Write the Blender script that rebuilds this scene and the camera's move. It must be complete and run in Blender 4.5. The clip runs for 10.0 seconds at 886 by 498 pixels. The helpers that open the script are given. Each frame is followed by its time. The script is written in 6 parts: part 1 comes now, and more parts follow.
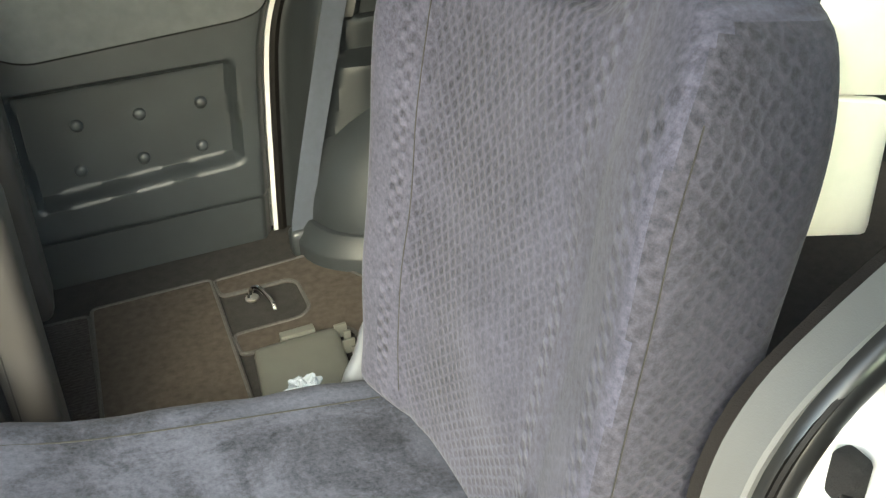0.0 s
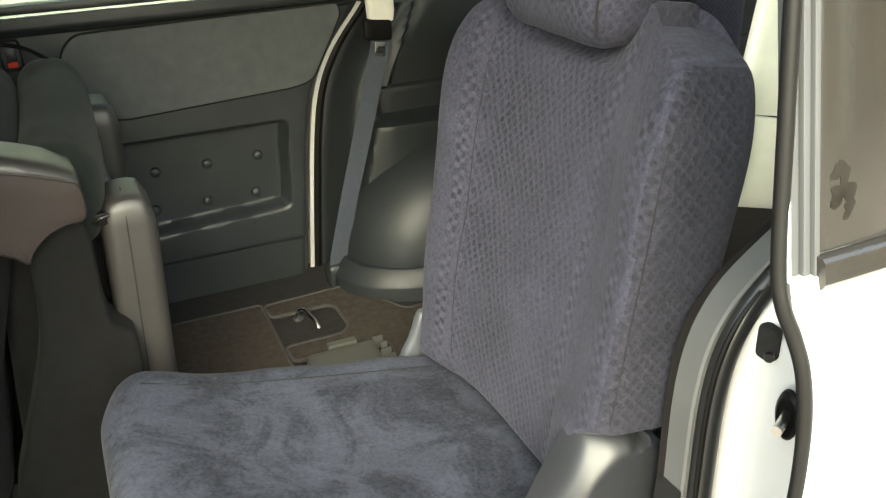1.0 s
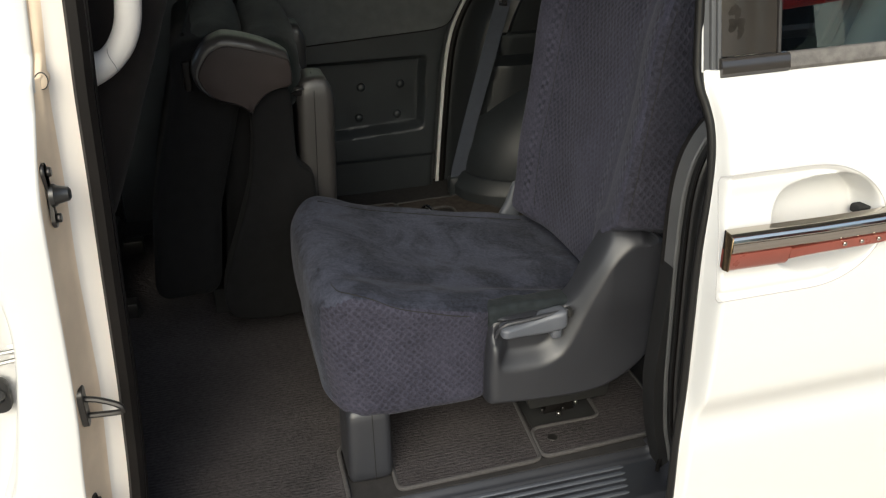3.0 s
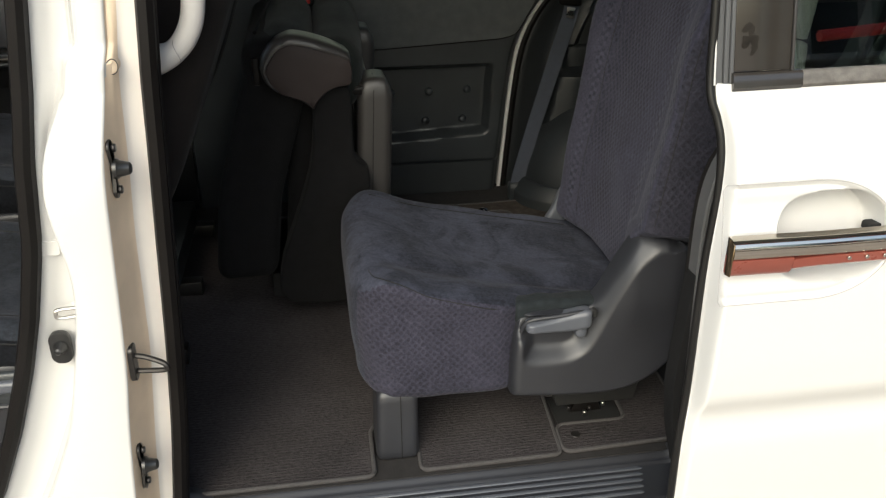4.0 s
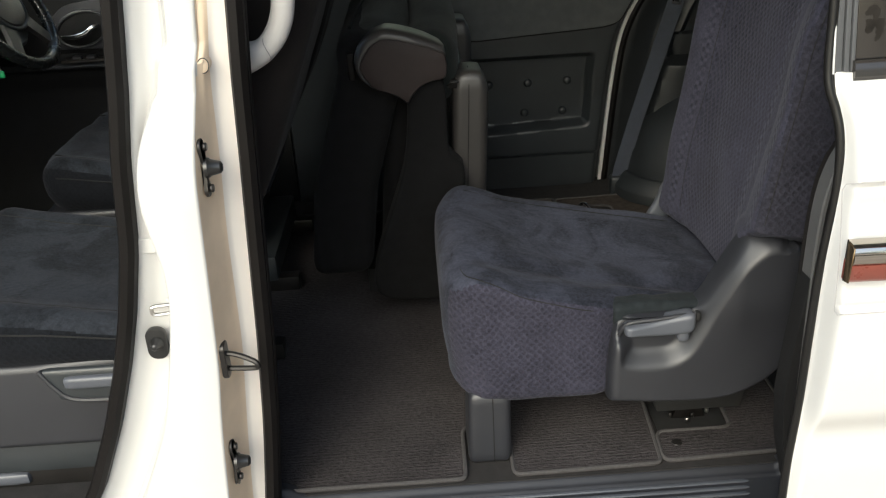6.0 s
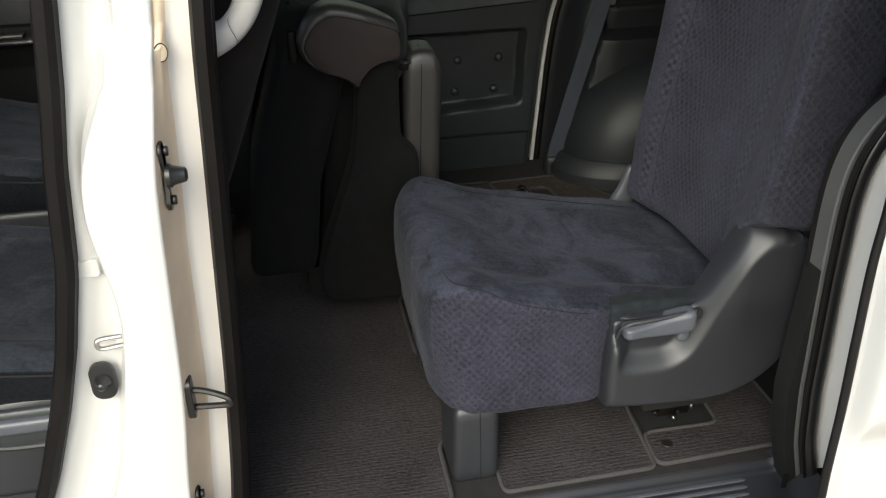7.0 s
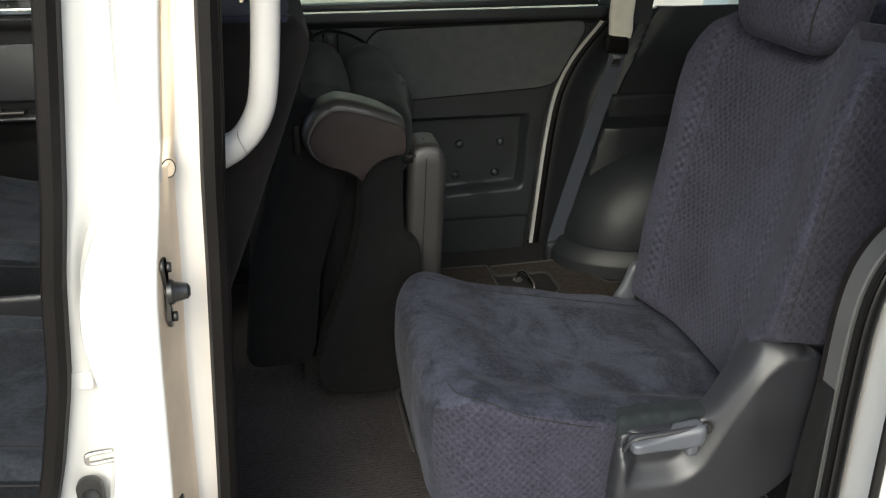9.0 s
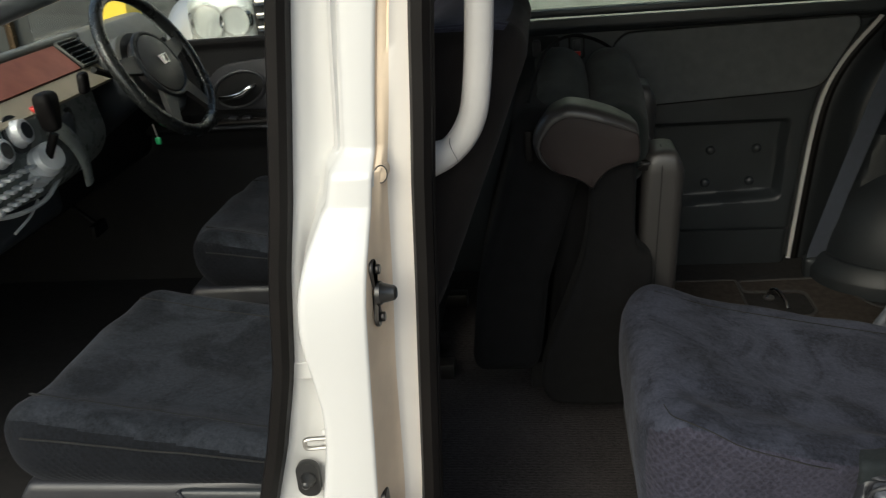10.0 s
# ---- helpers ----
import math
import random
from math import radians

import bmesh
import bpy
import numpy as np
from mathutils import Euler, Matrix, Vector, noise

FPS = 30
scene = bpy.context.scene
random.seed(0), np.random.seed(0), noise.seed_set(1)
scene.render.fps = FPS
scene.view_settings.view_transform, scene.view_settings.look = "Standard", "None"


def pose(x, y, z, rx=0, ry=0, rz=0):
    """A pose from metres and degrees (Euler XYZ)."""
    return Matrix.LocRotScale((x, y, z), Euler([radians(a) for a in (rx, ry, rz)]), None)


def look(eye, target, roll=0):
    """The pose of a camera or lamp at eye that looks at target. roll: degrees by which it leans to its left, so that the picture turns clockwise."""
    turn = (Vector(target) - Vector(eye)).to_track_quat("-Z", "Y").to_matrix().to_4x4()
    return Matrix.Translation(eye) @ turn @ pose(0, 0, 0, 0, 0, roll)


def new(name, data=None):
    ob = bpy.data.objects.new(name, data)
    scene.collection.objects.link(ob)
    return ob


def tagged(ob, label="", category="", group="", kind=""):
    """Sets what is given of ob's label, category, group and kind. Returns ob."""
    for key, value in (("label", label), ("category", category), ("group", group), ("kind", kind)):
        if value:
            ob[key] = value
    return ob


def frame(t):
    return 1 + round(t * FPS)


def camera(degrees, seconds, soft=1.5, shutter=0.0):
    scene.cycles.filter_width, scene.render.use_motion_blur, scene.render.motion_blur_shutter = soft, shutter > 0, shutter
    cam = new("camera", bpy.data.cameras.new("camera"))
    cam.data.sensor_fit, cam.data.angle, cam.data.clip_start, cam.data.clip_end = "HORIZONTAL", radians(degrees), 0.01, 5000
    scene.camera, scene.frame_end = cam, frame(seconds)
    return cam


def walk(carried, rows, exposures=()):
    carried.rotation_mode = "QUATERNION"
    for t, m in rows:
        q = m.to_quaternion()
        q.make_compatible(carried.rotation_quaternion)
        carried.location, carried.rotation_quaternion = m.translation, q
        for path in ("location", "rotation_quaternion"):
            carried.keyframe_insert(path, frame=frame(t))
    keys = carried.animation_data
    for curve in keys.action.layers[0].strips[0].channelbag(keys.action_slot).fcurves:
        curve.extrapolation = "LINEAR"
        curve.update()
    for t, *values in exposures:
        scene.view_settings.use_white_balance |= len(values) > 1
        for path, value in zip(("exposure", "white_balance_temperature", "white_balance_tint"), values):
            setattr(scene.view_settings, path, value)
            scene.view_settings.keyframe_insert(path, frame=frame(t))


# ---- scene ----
cam = camera(54.4, 10.0, soft=1.2, shutter=0.14)

PATH = [
    (0, (0.581, -0.191, 1.383), (1.209, 1.397, 0.342), -3.3),
    (0.2, (0.543, -0.236, 1.401), (1.149, 1.259, 0.495), -2.8),
    (0.5, (0.457, -0.334, 1.417), (1.16, 1.294, 0.49), -2.2),
    (1, (0.355, -0.47, 1.445), (1.077, 1.178, 0.572), -1.9),
    (1.2, (0.33, -0.525, 1.447), (0.985, 1.008, 0.644), -1.8),
    (1.5, (0.309, -0.616, 1.444), (0.962, 1.075, 0.598), -2.0),
    (1.7, (0.293, -0.699, 1.443), (0.856, 0.882, 0.664), -1.9),
    (2, (0.277, -0.796, 1.439), (0.877, 0.921, 0.605), -1.0),
    (2.2, (0.258, -0.845, 1.442), (0.811, 0.744, 0.673), -0.5),
    (2.5, (0.221, -0.911, 1.441), (0.751, 0.813, 0.576), -0.8),
    (2.7, (0.197, -0.954, 1.433), (0.682, 0.78, 0.563), -1.3),
    (3.8, (0.223, -1.095, 1.451), (0.606, 0.674, 0.6), -0.1),
    (4, (0.261, -1.109, 1.446), (0.537, 0.681, 0.598), -0.4),
    (4.2, (0.285, -1.119, 1.442), (0.461, 0.544, 0.65), -1.5),
    (4.5, (0.306, -1.126, 1.444), (0.378, 0.673, 0.574), -3.0),
    (4.8, (0.31, -1.133, 1.443), (0.301, 0.664, 0.565), -3.9),
    (5, (0.311, -1.129, 1.441), (0.299, 0.669, 0.565), -3.6),
    (5.5, (0.313, -1.122, 1.442), (0.307, 0.684, 0.583), -3.4),
    (5.7, (0.31, -1.11, 1.442), (0.306, 0.699, 0.59), -3.4),
    (7, (0.137, -0.893, 1.422), (0.445, 0.852, 0.495), -1.6),
    (7.5, (0.129, -0.884, 1.426), (0.45, 0.853, 0.489), -1.3),
    (8, (0.13, -0.874, 1.425), (0.459, 0.865, 0.493), -0.9),
    (8.2, (0.129, -0.869, 1.438), (0.438, 0.741, 0.579), -0.7),
    (8.5, (0.126, -0.857, 1.454), (0.461, 0.889, 0.538), -0.4),
    (8.7, (0.126, -0.852, 1.464), (0.439, 0.782, 0.656), -0.1),
    (9, (0.127, -0.833, 1.474), (0.468, 0.966, 0.67), -0.0),
    (9.2, (0.121, -0.831, 1.471), (0.371, 0.848, 0.736), -0.5),
    (9.5, (0.113, -0.816, 1.46), (0.221, 1.017, 0.667), -2.3),
    (9.7, (0.124, -0.811, 1.459), (0.112, 1.029, 0.675), -3.9),
    (10, (0.191, -0.816, 1.471), (-0.065, 1.011, 0.698), -4.9),
]
EXPOSURES = [(0, 3.53, 6520, -8), (0.5, 3.38, 6420, -8), (1, 2.74, 6540, -8), (1.5, 2.36, 6680, -4.5), (2, 1.87, 6260, -2), (2.5, 1.03, 6200, 0), (3.2, 1.0, 6120, 1), (4.0, 1.00, 6150, 1), (7.0, 1.05, 5980, 0), (8.0, 1.10, 5970, 0), (8.5, 1.24, 5950, 0), (9.0, 1.39, 5960, 0), (9.5, 0.98, 5960, 0), (10, 0.62, 6050, -1)]
walk(cam, [(t, look(eye, target, roll)) for t, eye, target, roll in PATH], exposures=EXPOSURES)


# ---- world, sun, exposure ----
world = bpy.data.worlds.new("world")
scene.world = world
world.use_nodes = True
wn = world.node_tree
sky = wn.nodes.new("ShaderNodeTexSky")
sky.sky_type = "NISHITA"
sky.sun_disc = False
sky.sun_elevation = radians(38)
sky.sun_rotation = radians(205)
sky.air_density = 1.0
sky.dust_density = 4.5
sky.ozone_density = 0.5
wn.links.new(sky.outputs[0], wn.nodes["Background"].inputs[0])
wn.nodes["Background"].inputs[1].default_value = 0.17
sun = new("sun", bpy.data.lights.new("sun", "SUN"))
sun.data.energy = 0.32
sun.data.angle = radians(40)
sun.data.color = (1.0, 0.98, 0.95)
sun.matrix_world = look((-1.5, -3.6, 4.0), (0.3, 0.3, 0.6))

# ---- materials ----


def nodes_of(name):
    m = bpy.data.materials.new(name)
    m.use_nodes = True
    nt = m.node_tree
    return m, nt, nt.nodes["Principled BSDF"]


def mth(nt, op, a, b=None, c=None):
    n = nt.nodes.new("ShaderNodeMath")
    n.operation = op
    for i, v in enumerate((a, b, c)):
        if v is None:
            continue
        if isinstance(v, (int, float)):
            n.inputs[i].default_value = v
        else:
            nt.links.new(v, n.inputs[i])
    return n.outputs[0]


def coords(nt):
    return nt.nodes.new("ShaderNodeTexCoord").outputs["Object"]


def noise_of(nt, scale, detail=4.0, rough=0.55, stretch=None, twist=0.0):
    n = nt.nodes.new("ShaderNodeTexNoise")
    n.inputs["Scale"].default_value = scale
    n.inputs["Detail"].default_value = detail
    n.inputs["Roughness"].default_value = rough
    n.inputs["Distortion"].default_value = twist
    co = coords(nt)
    if stretch:
        mp = nt.nodes.new("ShaderNodeMapping")
        mp.inputs["Scale"].default_value = stretch
        nt.links.new(co, mp.inputs["Vector"])
        co = mp.outputs[0]
    nt.links.new(co, n.inputs["Vector"])
    return n.outputs["Fac"]


def ramp(nt, fac, lo, hi, a=0.3, b=0.7):
    r = nt.nodes.new("ShaderNodeValToRGB")
    r.color_ramp.elements[0].position, r.color_ramp.elements[0].color = a, (*lo, 1)
    r.color_ramp.elements[1].position, r.color_ramp.elements[1].color = b, (*hi, 1)
    nt.links.new(fac, r.inputs[0])
    return r.outputs[0]


def bump(nt, bsdf, height, strength, distance):
    b = nt.nodes.new("ShaderNodeBump")
    b.inputs["Strength"].default_value = strength
    b.inputs["Distance"].default_value = distance
    nt.links.new(height, b.inputs["Height"])
    nt.links.new(b.outputs[0], bsdf.inputs["Normal"])


def mk(name, col, rough=0.5, metal=0.0, var=0.12, vscale=9.0, grain=0.0, gscale=600.0, sheen=0.0, coat=0.0, spec=0.5, rvar=0.08):
    m, nt, p = nodes_of(name)
    lo = tuple(c * (1 - var) for c in col)
    hi = tuple(min(1.0, c * (1 + var)) for c in col)
    nt.links.new(ramp(nt, noise_of(nt, vscale), lo, hi), p.inputs["Base Color"])
    rr = mth(nt, "MULTIPLY_ADD", noise_of(nt, vscale * 3.1, 5.0), rvar * 2, rough - rvar)
    nt.links.new(rr, p.inputs["Roughness"])
    p.inputs["Metallic"].default_value = metal
    p.inputs["Specular IOR Level"].default_value = spec
    if sheen:
        p.inputs["Sheen Weight"].default_value = sheen
        p.inputs["Sheen Roughness"].default_value = 0.4
    if coat:
        p.inputs["Coat Weight"].default_value = coat
        p.inputs["Coat Roughness"].default_value = 0.04
    if grain:
        bump(nt, p, noise_of(nt, gscale, 3.0), grain, 0.001)
    return m


def fabric(name, col, axes, px, pz, depth=0.0013, plain=0.0, sheen=0.05, brush=0.0, mark=0.13, chains=(), middle=None, slant=0.0):
    """Velour embossed with staggered dots, laid in the plane of two axes; plain hides them in patches, brush strokes the pile, chains are bands of larger dots along the seams."""
    m, nt, p = nodes_of(name)
    sep = nt.nodes.new("ShaderNodeSeparateXYZ")
    nt.links.new(coords(nt), sep.inputs[0])
    warp = mth(nt, "MULTIPLY_ADD", noise_of(nt, 12.0, 2.0), px * 0.9, -px * 0.45)
    v = mth(nt, "SUBTRACT", sep.outputs[axes[1]], warp)
    u = mth(nt, "ADD", sep.outputs[axes[0]], warp)
    sheared = mth(nt, "MULTIPLY_ADD", v, slant, u) if slant else u

    def diamonds(uu, a, b):
        s = mth(nt, "MULTIPLY", uu, math.pi / a)
        t = mth(nt, "MULTIPLY", v, math.pi / b)
        w = mth(nt, "MULTIPLY", mth(nt, "ABSOLUTE", mth(nt, "SINE", mth(nt, "ADD", s, t))), mth(nt, "ABSOLUTE", mth(nt, "SINE", mth(nt, "SUBTRACT", s, t))))
        w = mth(nt, "MULTIPLY_ADD", w, 1.7, -0.30)
        return mth(nt, "MINIMUM", mth(nt, "MAXIMUM", w, 0.0), 1.0)

    dots = diamonds(sheared, px, pz)
    patch = mth(nt, "MULTIPLY_ADD", noise_of(nt, 10.0, 4.0), 2.8, -0.65 - plain)
    patch = mth(nt, "MINIMUM", mth(nt, "MAXIMUM", patch, 0.22 if plain < 0.3 else 0.0), 1.0)
    if middle:
        # the grid shows on the centre panel, hardly on the bolsters
        off = mth(nt, "ABSOLUTE", mth(nt, "SUBTRACT", sep.outputs[1], 0.5 * (middle[0] + middle[1])))
        inner = mth(nt, "MULTIPLY_ADD", off, -60.0, 30.0 * (middle[1] - middle[0]) + 0.5)
        inner = mth(nt, "MINIMUM", mth(nt, "MAXIMUM", inner, 0.22), 1.0)
        patch = mth(nt, "MULTIPLY", mth(nt, "MAXIMUM", patch, 0.30), inner)
    chain = None
    worn = mth(nt, "MULTIPLY_ADD", noise_of(nt, 16.0, 3.0), 2.6, -0.55)
    worn = mth(nt, "MINIMUM", mth(nt, "MAXIMUM", worn, 0.25), 1.0)
    for c, wide in chains:
        # two staggered columns of pressed dots beside a seam, rubbed away in places
        dot = mth(nt, "MULTIPLY", mth(nt, "COSINE", mth(nt, "MULTIPLY", mth(nt, "SUBTRACT", u, c - 0.25 * wide), 2 * math.pi / wide)), mth(nt, "COSINE", mth(nt, "MULTIPLY", v, 2 * math.pi / 0.0185)))
        dot = mth(nt, "MINIMUM", mth(nt, "MAXIMUM", mth(nt, "MULTIPLY", dot, 1.9), -1.0), 1.0)
        band = mth(nt, "MULTIPLY_ADD", mth(nt, "ABSOLUTE", mth(nt, "SUBTRACT", u, c)), -260.0, 260.0 * wide * 0.55)
        band = mth(nt, "MINIMUM", mth(nt, "MAXIMUM", band, 0.0), 1.0)
        dot = mth(nt, "MULTIPLY", mth(nt, "MULTIPLY", dot, band), worn)
        chain = dot if chain is None else mth(nt, "ADD", chain, dot)
    fine = noise_of(nt, 900.0, 3.0, 0.75)
    mid = noise_of(nt, 170.0, 5.0, 0.75)
    seen = mth(nt, "MULTIPLY", dots, patch)
    h = mth(nt, "ADD", mth(nt, "MULTIPLY", seen, -1.0), mth(nt, "MULTIPLY", fine, 0.30))
    h = mth(nt, "ADD", h, mth(nt, "MULTIPLY", noise_of(nt, 24.0, 4.0), 0.8))
    if chain is not None:
        h = mth(nt, "SUBTRACT", h, mth(nt, "MULTIPLY", chain, 0.9))
    bump(nt, p, h, 0.7, depth)
    lo = tuple(c * 0.26 for c in col)
    hi = tuple(c * 1.85 for c in col)
    shade = mth(nt, "MULTIPLY_ADD", noise_of(nt, 9.0, 6.0, 0.62), 0.40, 0.14)
    shade = mth(nt, "ADD", shade, mth(nt, "MULTIPLY_ADD", fine, 0.24, -0.04))
    shade = mth(nt, "ADD", shade, mth(nt, "MULTIPLY_ADD", mid, 0.85, -0.37))
    shade = mth(nt, "SUBTRACT", shade, mth(nt, "MULTIPLY", seen, mark))
    if chain is not None:
        shade = mth(nt, "SUBTRACT", shade, mth(nt, "MULTIPLY", chain, 0.13))
    if brush:
        # pile stroked this way and that, some borders sharp and most soft
        a = mth(nt, "MULTIPLY_ADD", noise_of(nt, 7.5, 7.0, 0.66, None, 0.9), 9.0, -4.1)
        a = mth(nt, "MINIMUM", mth(nt, "MAXIMUM", a, 0.0), 1.0)
        b = noise_of(nt, 38.0, 6.0, 0.75, (0.55, 1.3, 1.0), 0.6)
        both = mth(nt, "ADD", mth(nt, "MULTIPLY_ADD", a, brush, -0.5 * brush), mth(nt, "MULTIPLY_ADD", b, brush * 1.5, -0.75 * brush))
        shade = mth(nt, "ADD", shade, both)
    nt.links.new(ramp(nt, shade, lo, hi, 0.15, 0.80), p.inputs["Base Color"])
    p.inputs["Roughness"].default_value = 0.92
    p.inputs["Specular IOR Level"].default_value = 0.12
    p.inputs["Sheen Weight"].default_value = sheen
    p.inputs["Sheen Roughness"].default_value = 0.45
    p.inputs["Sheen Tint"].default_value = (0.86, 0.88, 1.0, 1)
    return m


def ribbed(name, col, pitch, axis, depth):
    """Loop carpet woven in ribs that run across one axis."""
    m, nt, p = nodes_of(name)
    sep = nt.nodes.new("ShaderNodeSeparateXYZ")
    nt.links.new(coords(nt), sep.inputs[0])
    w = mth(nt, "MULTIPLY_ADD", noise_of(nt, 90.0, 2.0), pitch * 0.8, sep.outputs[axis])
    rib = mth(nt, "SINE", mth(nt, "MULTIPLY", w, 2 * math.pi / pitch))
    loops = noise_of(nt, 230.0, 4.0, 0.65, (0.5, 1.0, 1.0))
    h = mth(nt, "ADD", mth(nt, "MULTIPLY", rib, 0.10), mth(nt, "MULTIPLY_ADD", loops, 1.5, -0.25))
    bump(nt, p, h, 0.9, depth)
    lo = tuple(c * 0.30 for c in col)
    hi = tuple(c * 1.9 for c in col)
    f = mth(nt, "ADD", mth(nt, "MULTIPLY", h, 0.45), mth(nt, "MULTIPLY", noise_of(nt, 6.0), 0.35))
    nt.links.new(ramp(nt, f, lo, hi, 0.15, 0.75), p.inputs["Base Color"])
    p.inputs["Roughness"].default_value = 0.95
    p.inputs["Specular IOR Level"].default_value = 0.1
    return m


def glass(name, tint, rough=0.0, opaque=0.0, ior=1.45):
    m, nt, p = nodes_of(name)
    p.inputs["Base Color"].default_value = (*tint, 1)
    p.inputs["Roughness"].default_value = rough
    p.inputs["Transmission Weight"].default_value = 1.0 - opaque
    p.inputs["IOR"].default_value = ior
    return m


NAVY = (0.0316, 0.0317, 0.0468)
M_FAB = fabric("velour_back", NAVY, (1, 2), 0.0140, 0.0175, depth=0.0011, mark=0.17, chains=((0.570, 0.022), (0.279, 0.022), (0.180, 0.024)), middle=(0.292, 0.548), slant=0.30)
M_FABN = fabric("velour_plain_back", NAVY, (1, 2), 0.011, 0.015)
M_FABS = fabric("velour_side", (0.0292, 0.0284, 0.0412), (0, 2), 0.0135, 0.0145, depth=0.0010, plain=-0.20, mark=0.10)
# backrest velour again, darkened: the shadow on the side is in the colour
M_FABB = fabric("velour_back_side_shaded", (0.0245, 0.0242, 0.0332), (0, 2), 0.0150, 0.0165, depth=0.0011, plain=-0.10, mark=0.11)
M_FABT = fabric("velour_top", (0.0264, 0.0286, 0.0408), (0, 1), 0.015, 0.018, plain=1.0, sheen=0.04, brush=0.26)
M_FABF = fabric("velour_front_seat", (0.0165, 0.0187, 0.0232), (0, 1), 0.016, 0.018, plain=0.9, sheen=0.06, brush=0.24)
# front seat velour for faces turned from the light, shade painted in
M_FABFS = fabric("velour_front_side_shaded", (0.0060, 0.0067, 0.0086), (0, 2), 0.0145, 0.0160, depth=0.001, plain=0.3, sheen=0.04)
M_SEATBACK = mk("brown_black_seat_cloth", (0.0092, 0.0078, 0.0076), 0.95, var=0.16, vscale=30, grain=0.5, gscale=700, sheen=0.03, spec=0.15)
M_TUCK = mk("dark_teal_velour", (0.0135, 0.0165, 0.0185), 0.92, var=0.25, vscale=60, grain=0.6, gscale=600, sheen=0.04, spec=0.15)
M_TWEED = mk("dark_felt", (0.0070, 0.0069, 0.0073), 0.95, var=0.16, vscale=40, grain=0.6, gscale=700, sheen=0.015, spec=0.12)
M_ROLL = mk("grey_green_velour", (0.0135, 0.0160, 0.0147), 0.9, var=0.25, vscale=20, grain=0.5, gscale=800, sheen=0.06, spec=0.15)
M_PLAST = mk("grained_charcoal_plastic", (0.0168, 0.0176, 0.0215), 0.46, var=0.12, grain=0.18, gscale=900, spec=0.62)
M_PLASTD = mk("grained_black_plastic", (0.0238, 0.0272, 0.0298), 0.40, var=0.15, grain=0.25, gscale=900)
M_PLASTB = mk("brownish_grey_plastic", (0.0275, 0.0255, 0.0248), 0.42, var=0.1, grain=0.2, gscale=900)
M_PLASTL = mk("light_grey_plastic", (0.36, 0.35, 0.345), 0.42, var=0.05, grain=0.12, gscale=900)
M_LEVER = mk("grey_lever_plastic", (0.068, 0.073, 0.086), 0.38, var=0.08, grain=0.12, gscale=900)
M_DOORF = mk("grey_door_cloth", (0.086, 0.091, 0.094), 0.95, var=0.1, vscale=30, grain=0.4, gscale=1100, sheen=0.1)
M_RUBBER = mk("black_rubber", (0.0062, 0.0054, 0.0052), 0.50, var=0.2, grain=0.2, gscale=500, spec=0.13)
M_RUBBERG = mk("grey_edge_trim", (0.085, 0.085, 0.086), 0.6, var=0.08, grain=0.2, gscale=900)
M_WHITE = mk("white_paint", (0.535, 0.530, 0.517), 0.30, var=0.004, vscale=3, coat=0.6, rvar=0.008)
M_CHROME = mk("chrome", (0.75, 0.74, 0.72), 0.12, metal=1.0, var=0.05, rvar=0.04)
M_SMOKE = mk("smoked_chrome", (0.50, 0.465, 0.41), 0.09, metal=1.0, var=0.05, rvar=0.03)
M_ARCH = mk("dull_black_moulding", (0.0195, 0.0228, 0.0258), 0.50, var=0.12, grain=0.12, gscale=900, spec=0.55)
M_QUARTER = mk("dark_side_trim", (0.0150, 0.0172, 0.0190), 0.46, var=0.12, grain=0.2, gscale=900, spec=0.5)
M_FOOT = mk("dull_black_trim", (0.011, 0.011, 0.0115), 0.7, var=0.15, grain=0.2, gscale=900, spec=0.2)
M_RENDER = mk("pale_rendered_wall", (0.46, 0.46, 0.42), 0.85, var=0.15, vscale=1.5)
M_GLOSSR = mk("glossy_black_rubber", (0.014, 0.014, 0.014), 0.30, var=0.1, spec=0.5, rvar=0.01)
M_EDGE = mk("half_gloss_black_rubber", (0.0085, 0.0082, 0.0080), 0.36, var=0.1, spec=0.24, rvar=0.01)
M_OUTLET = mk("dull_olive_plastic", (0.075, 0.076, 0.070), 0.55, var=0.12, grain=0.2, gscale=900)
M_TANWALL = mk("tan_bounce_wall", (0.46, 0.35, 0.24), 0.85, var=0.15, vscale=1.5)
M_FACE = mk("dark_brown_plastic", (0.0265, 0.0205, 0.0198), 0.62, var=0.12, grain=0.25, gscale=900, spec=0.18)
# warm bounced light in the pillar groove, put into the paint colour
M_TANBOUNCE = mk("white_paint_tan_bounce", (0.70, 0.565, 0.415), 0.5, var=0.10, vscale=12, grain=0.1, gscale=300)
# lighter, warmer copy of the white paint: light on the flange as colour
M_FLANGELIT = mk("white_paint_flange_lit", (0.80, 0.75, 0.69), 0.38, var=0.03, vscale=9, coat=0.3)
M_RAIL = mk("grey_channel_plastic", (0.075, 0.077, 0.080), 0.5, var=0.06, spec=0.2, rvar=0.02)
M_STEEL = mk("zinc_plated_steel", (0.55, 0.53, 0.50), 0.3, metal=1.0, var=0.1)
M_BLACKM = mk("black_oxide_steel", (0.03, 0.028, 0.027), 0.35, metal=0.6, var=0.2)
M_REDTRIM = mk("brown_red_trim", (0.19, 0.045, 0.030), 0.3, var=0.06, coat=0.5)
M_GLOSSB = mk("gloss_black_film", (0.026, 0.023, 0.020), 0.18, var=0.15, coat=0.2)
M_DUSTY = mk("dusty_rubber_moulding", (0.10, 0.092, 0.084), 0.6, var=0.35, vscale=60, grain=0.3, gscale=400)
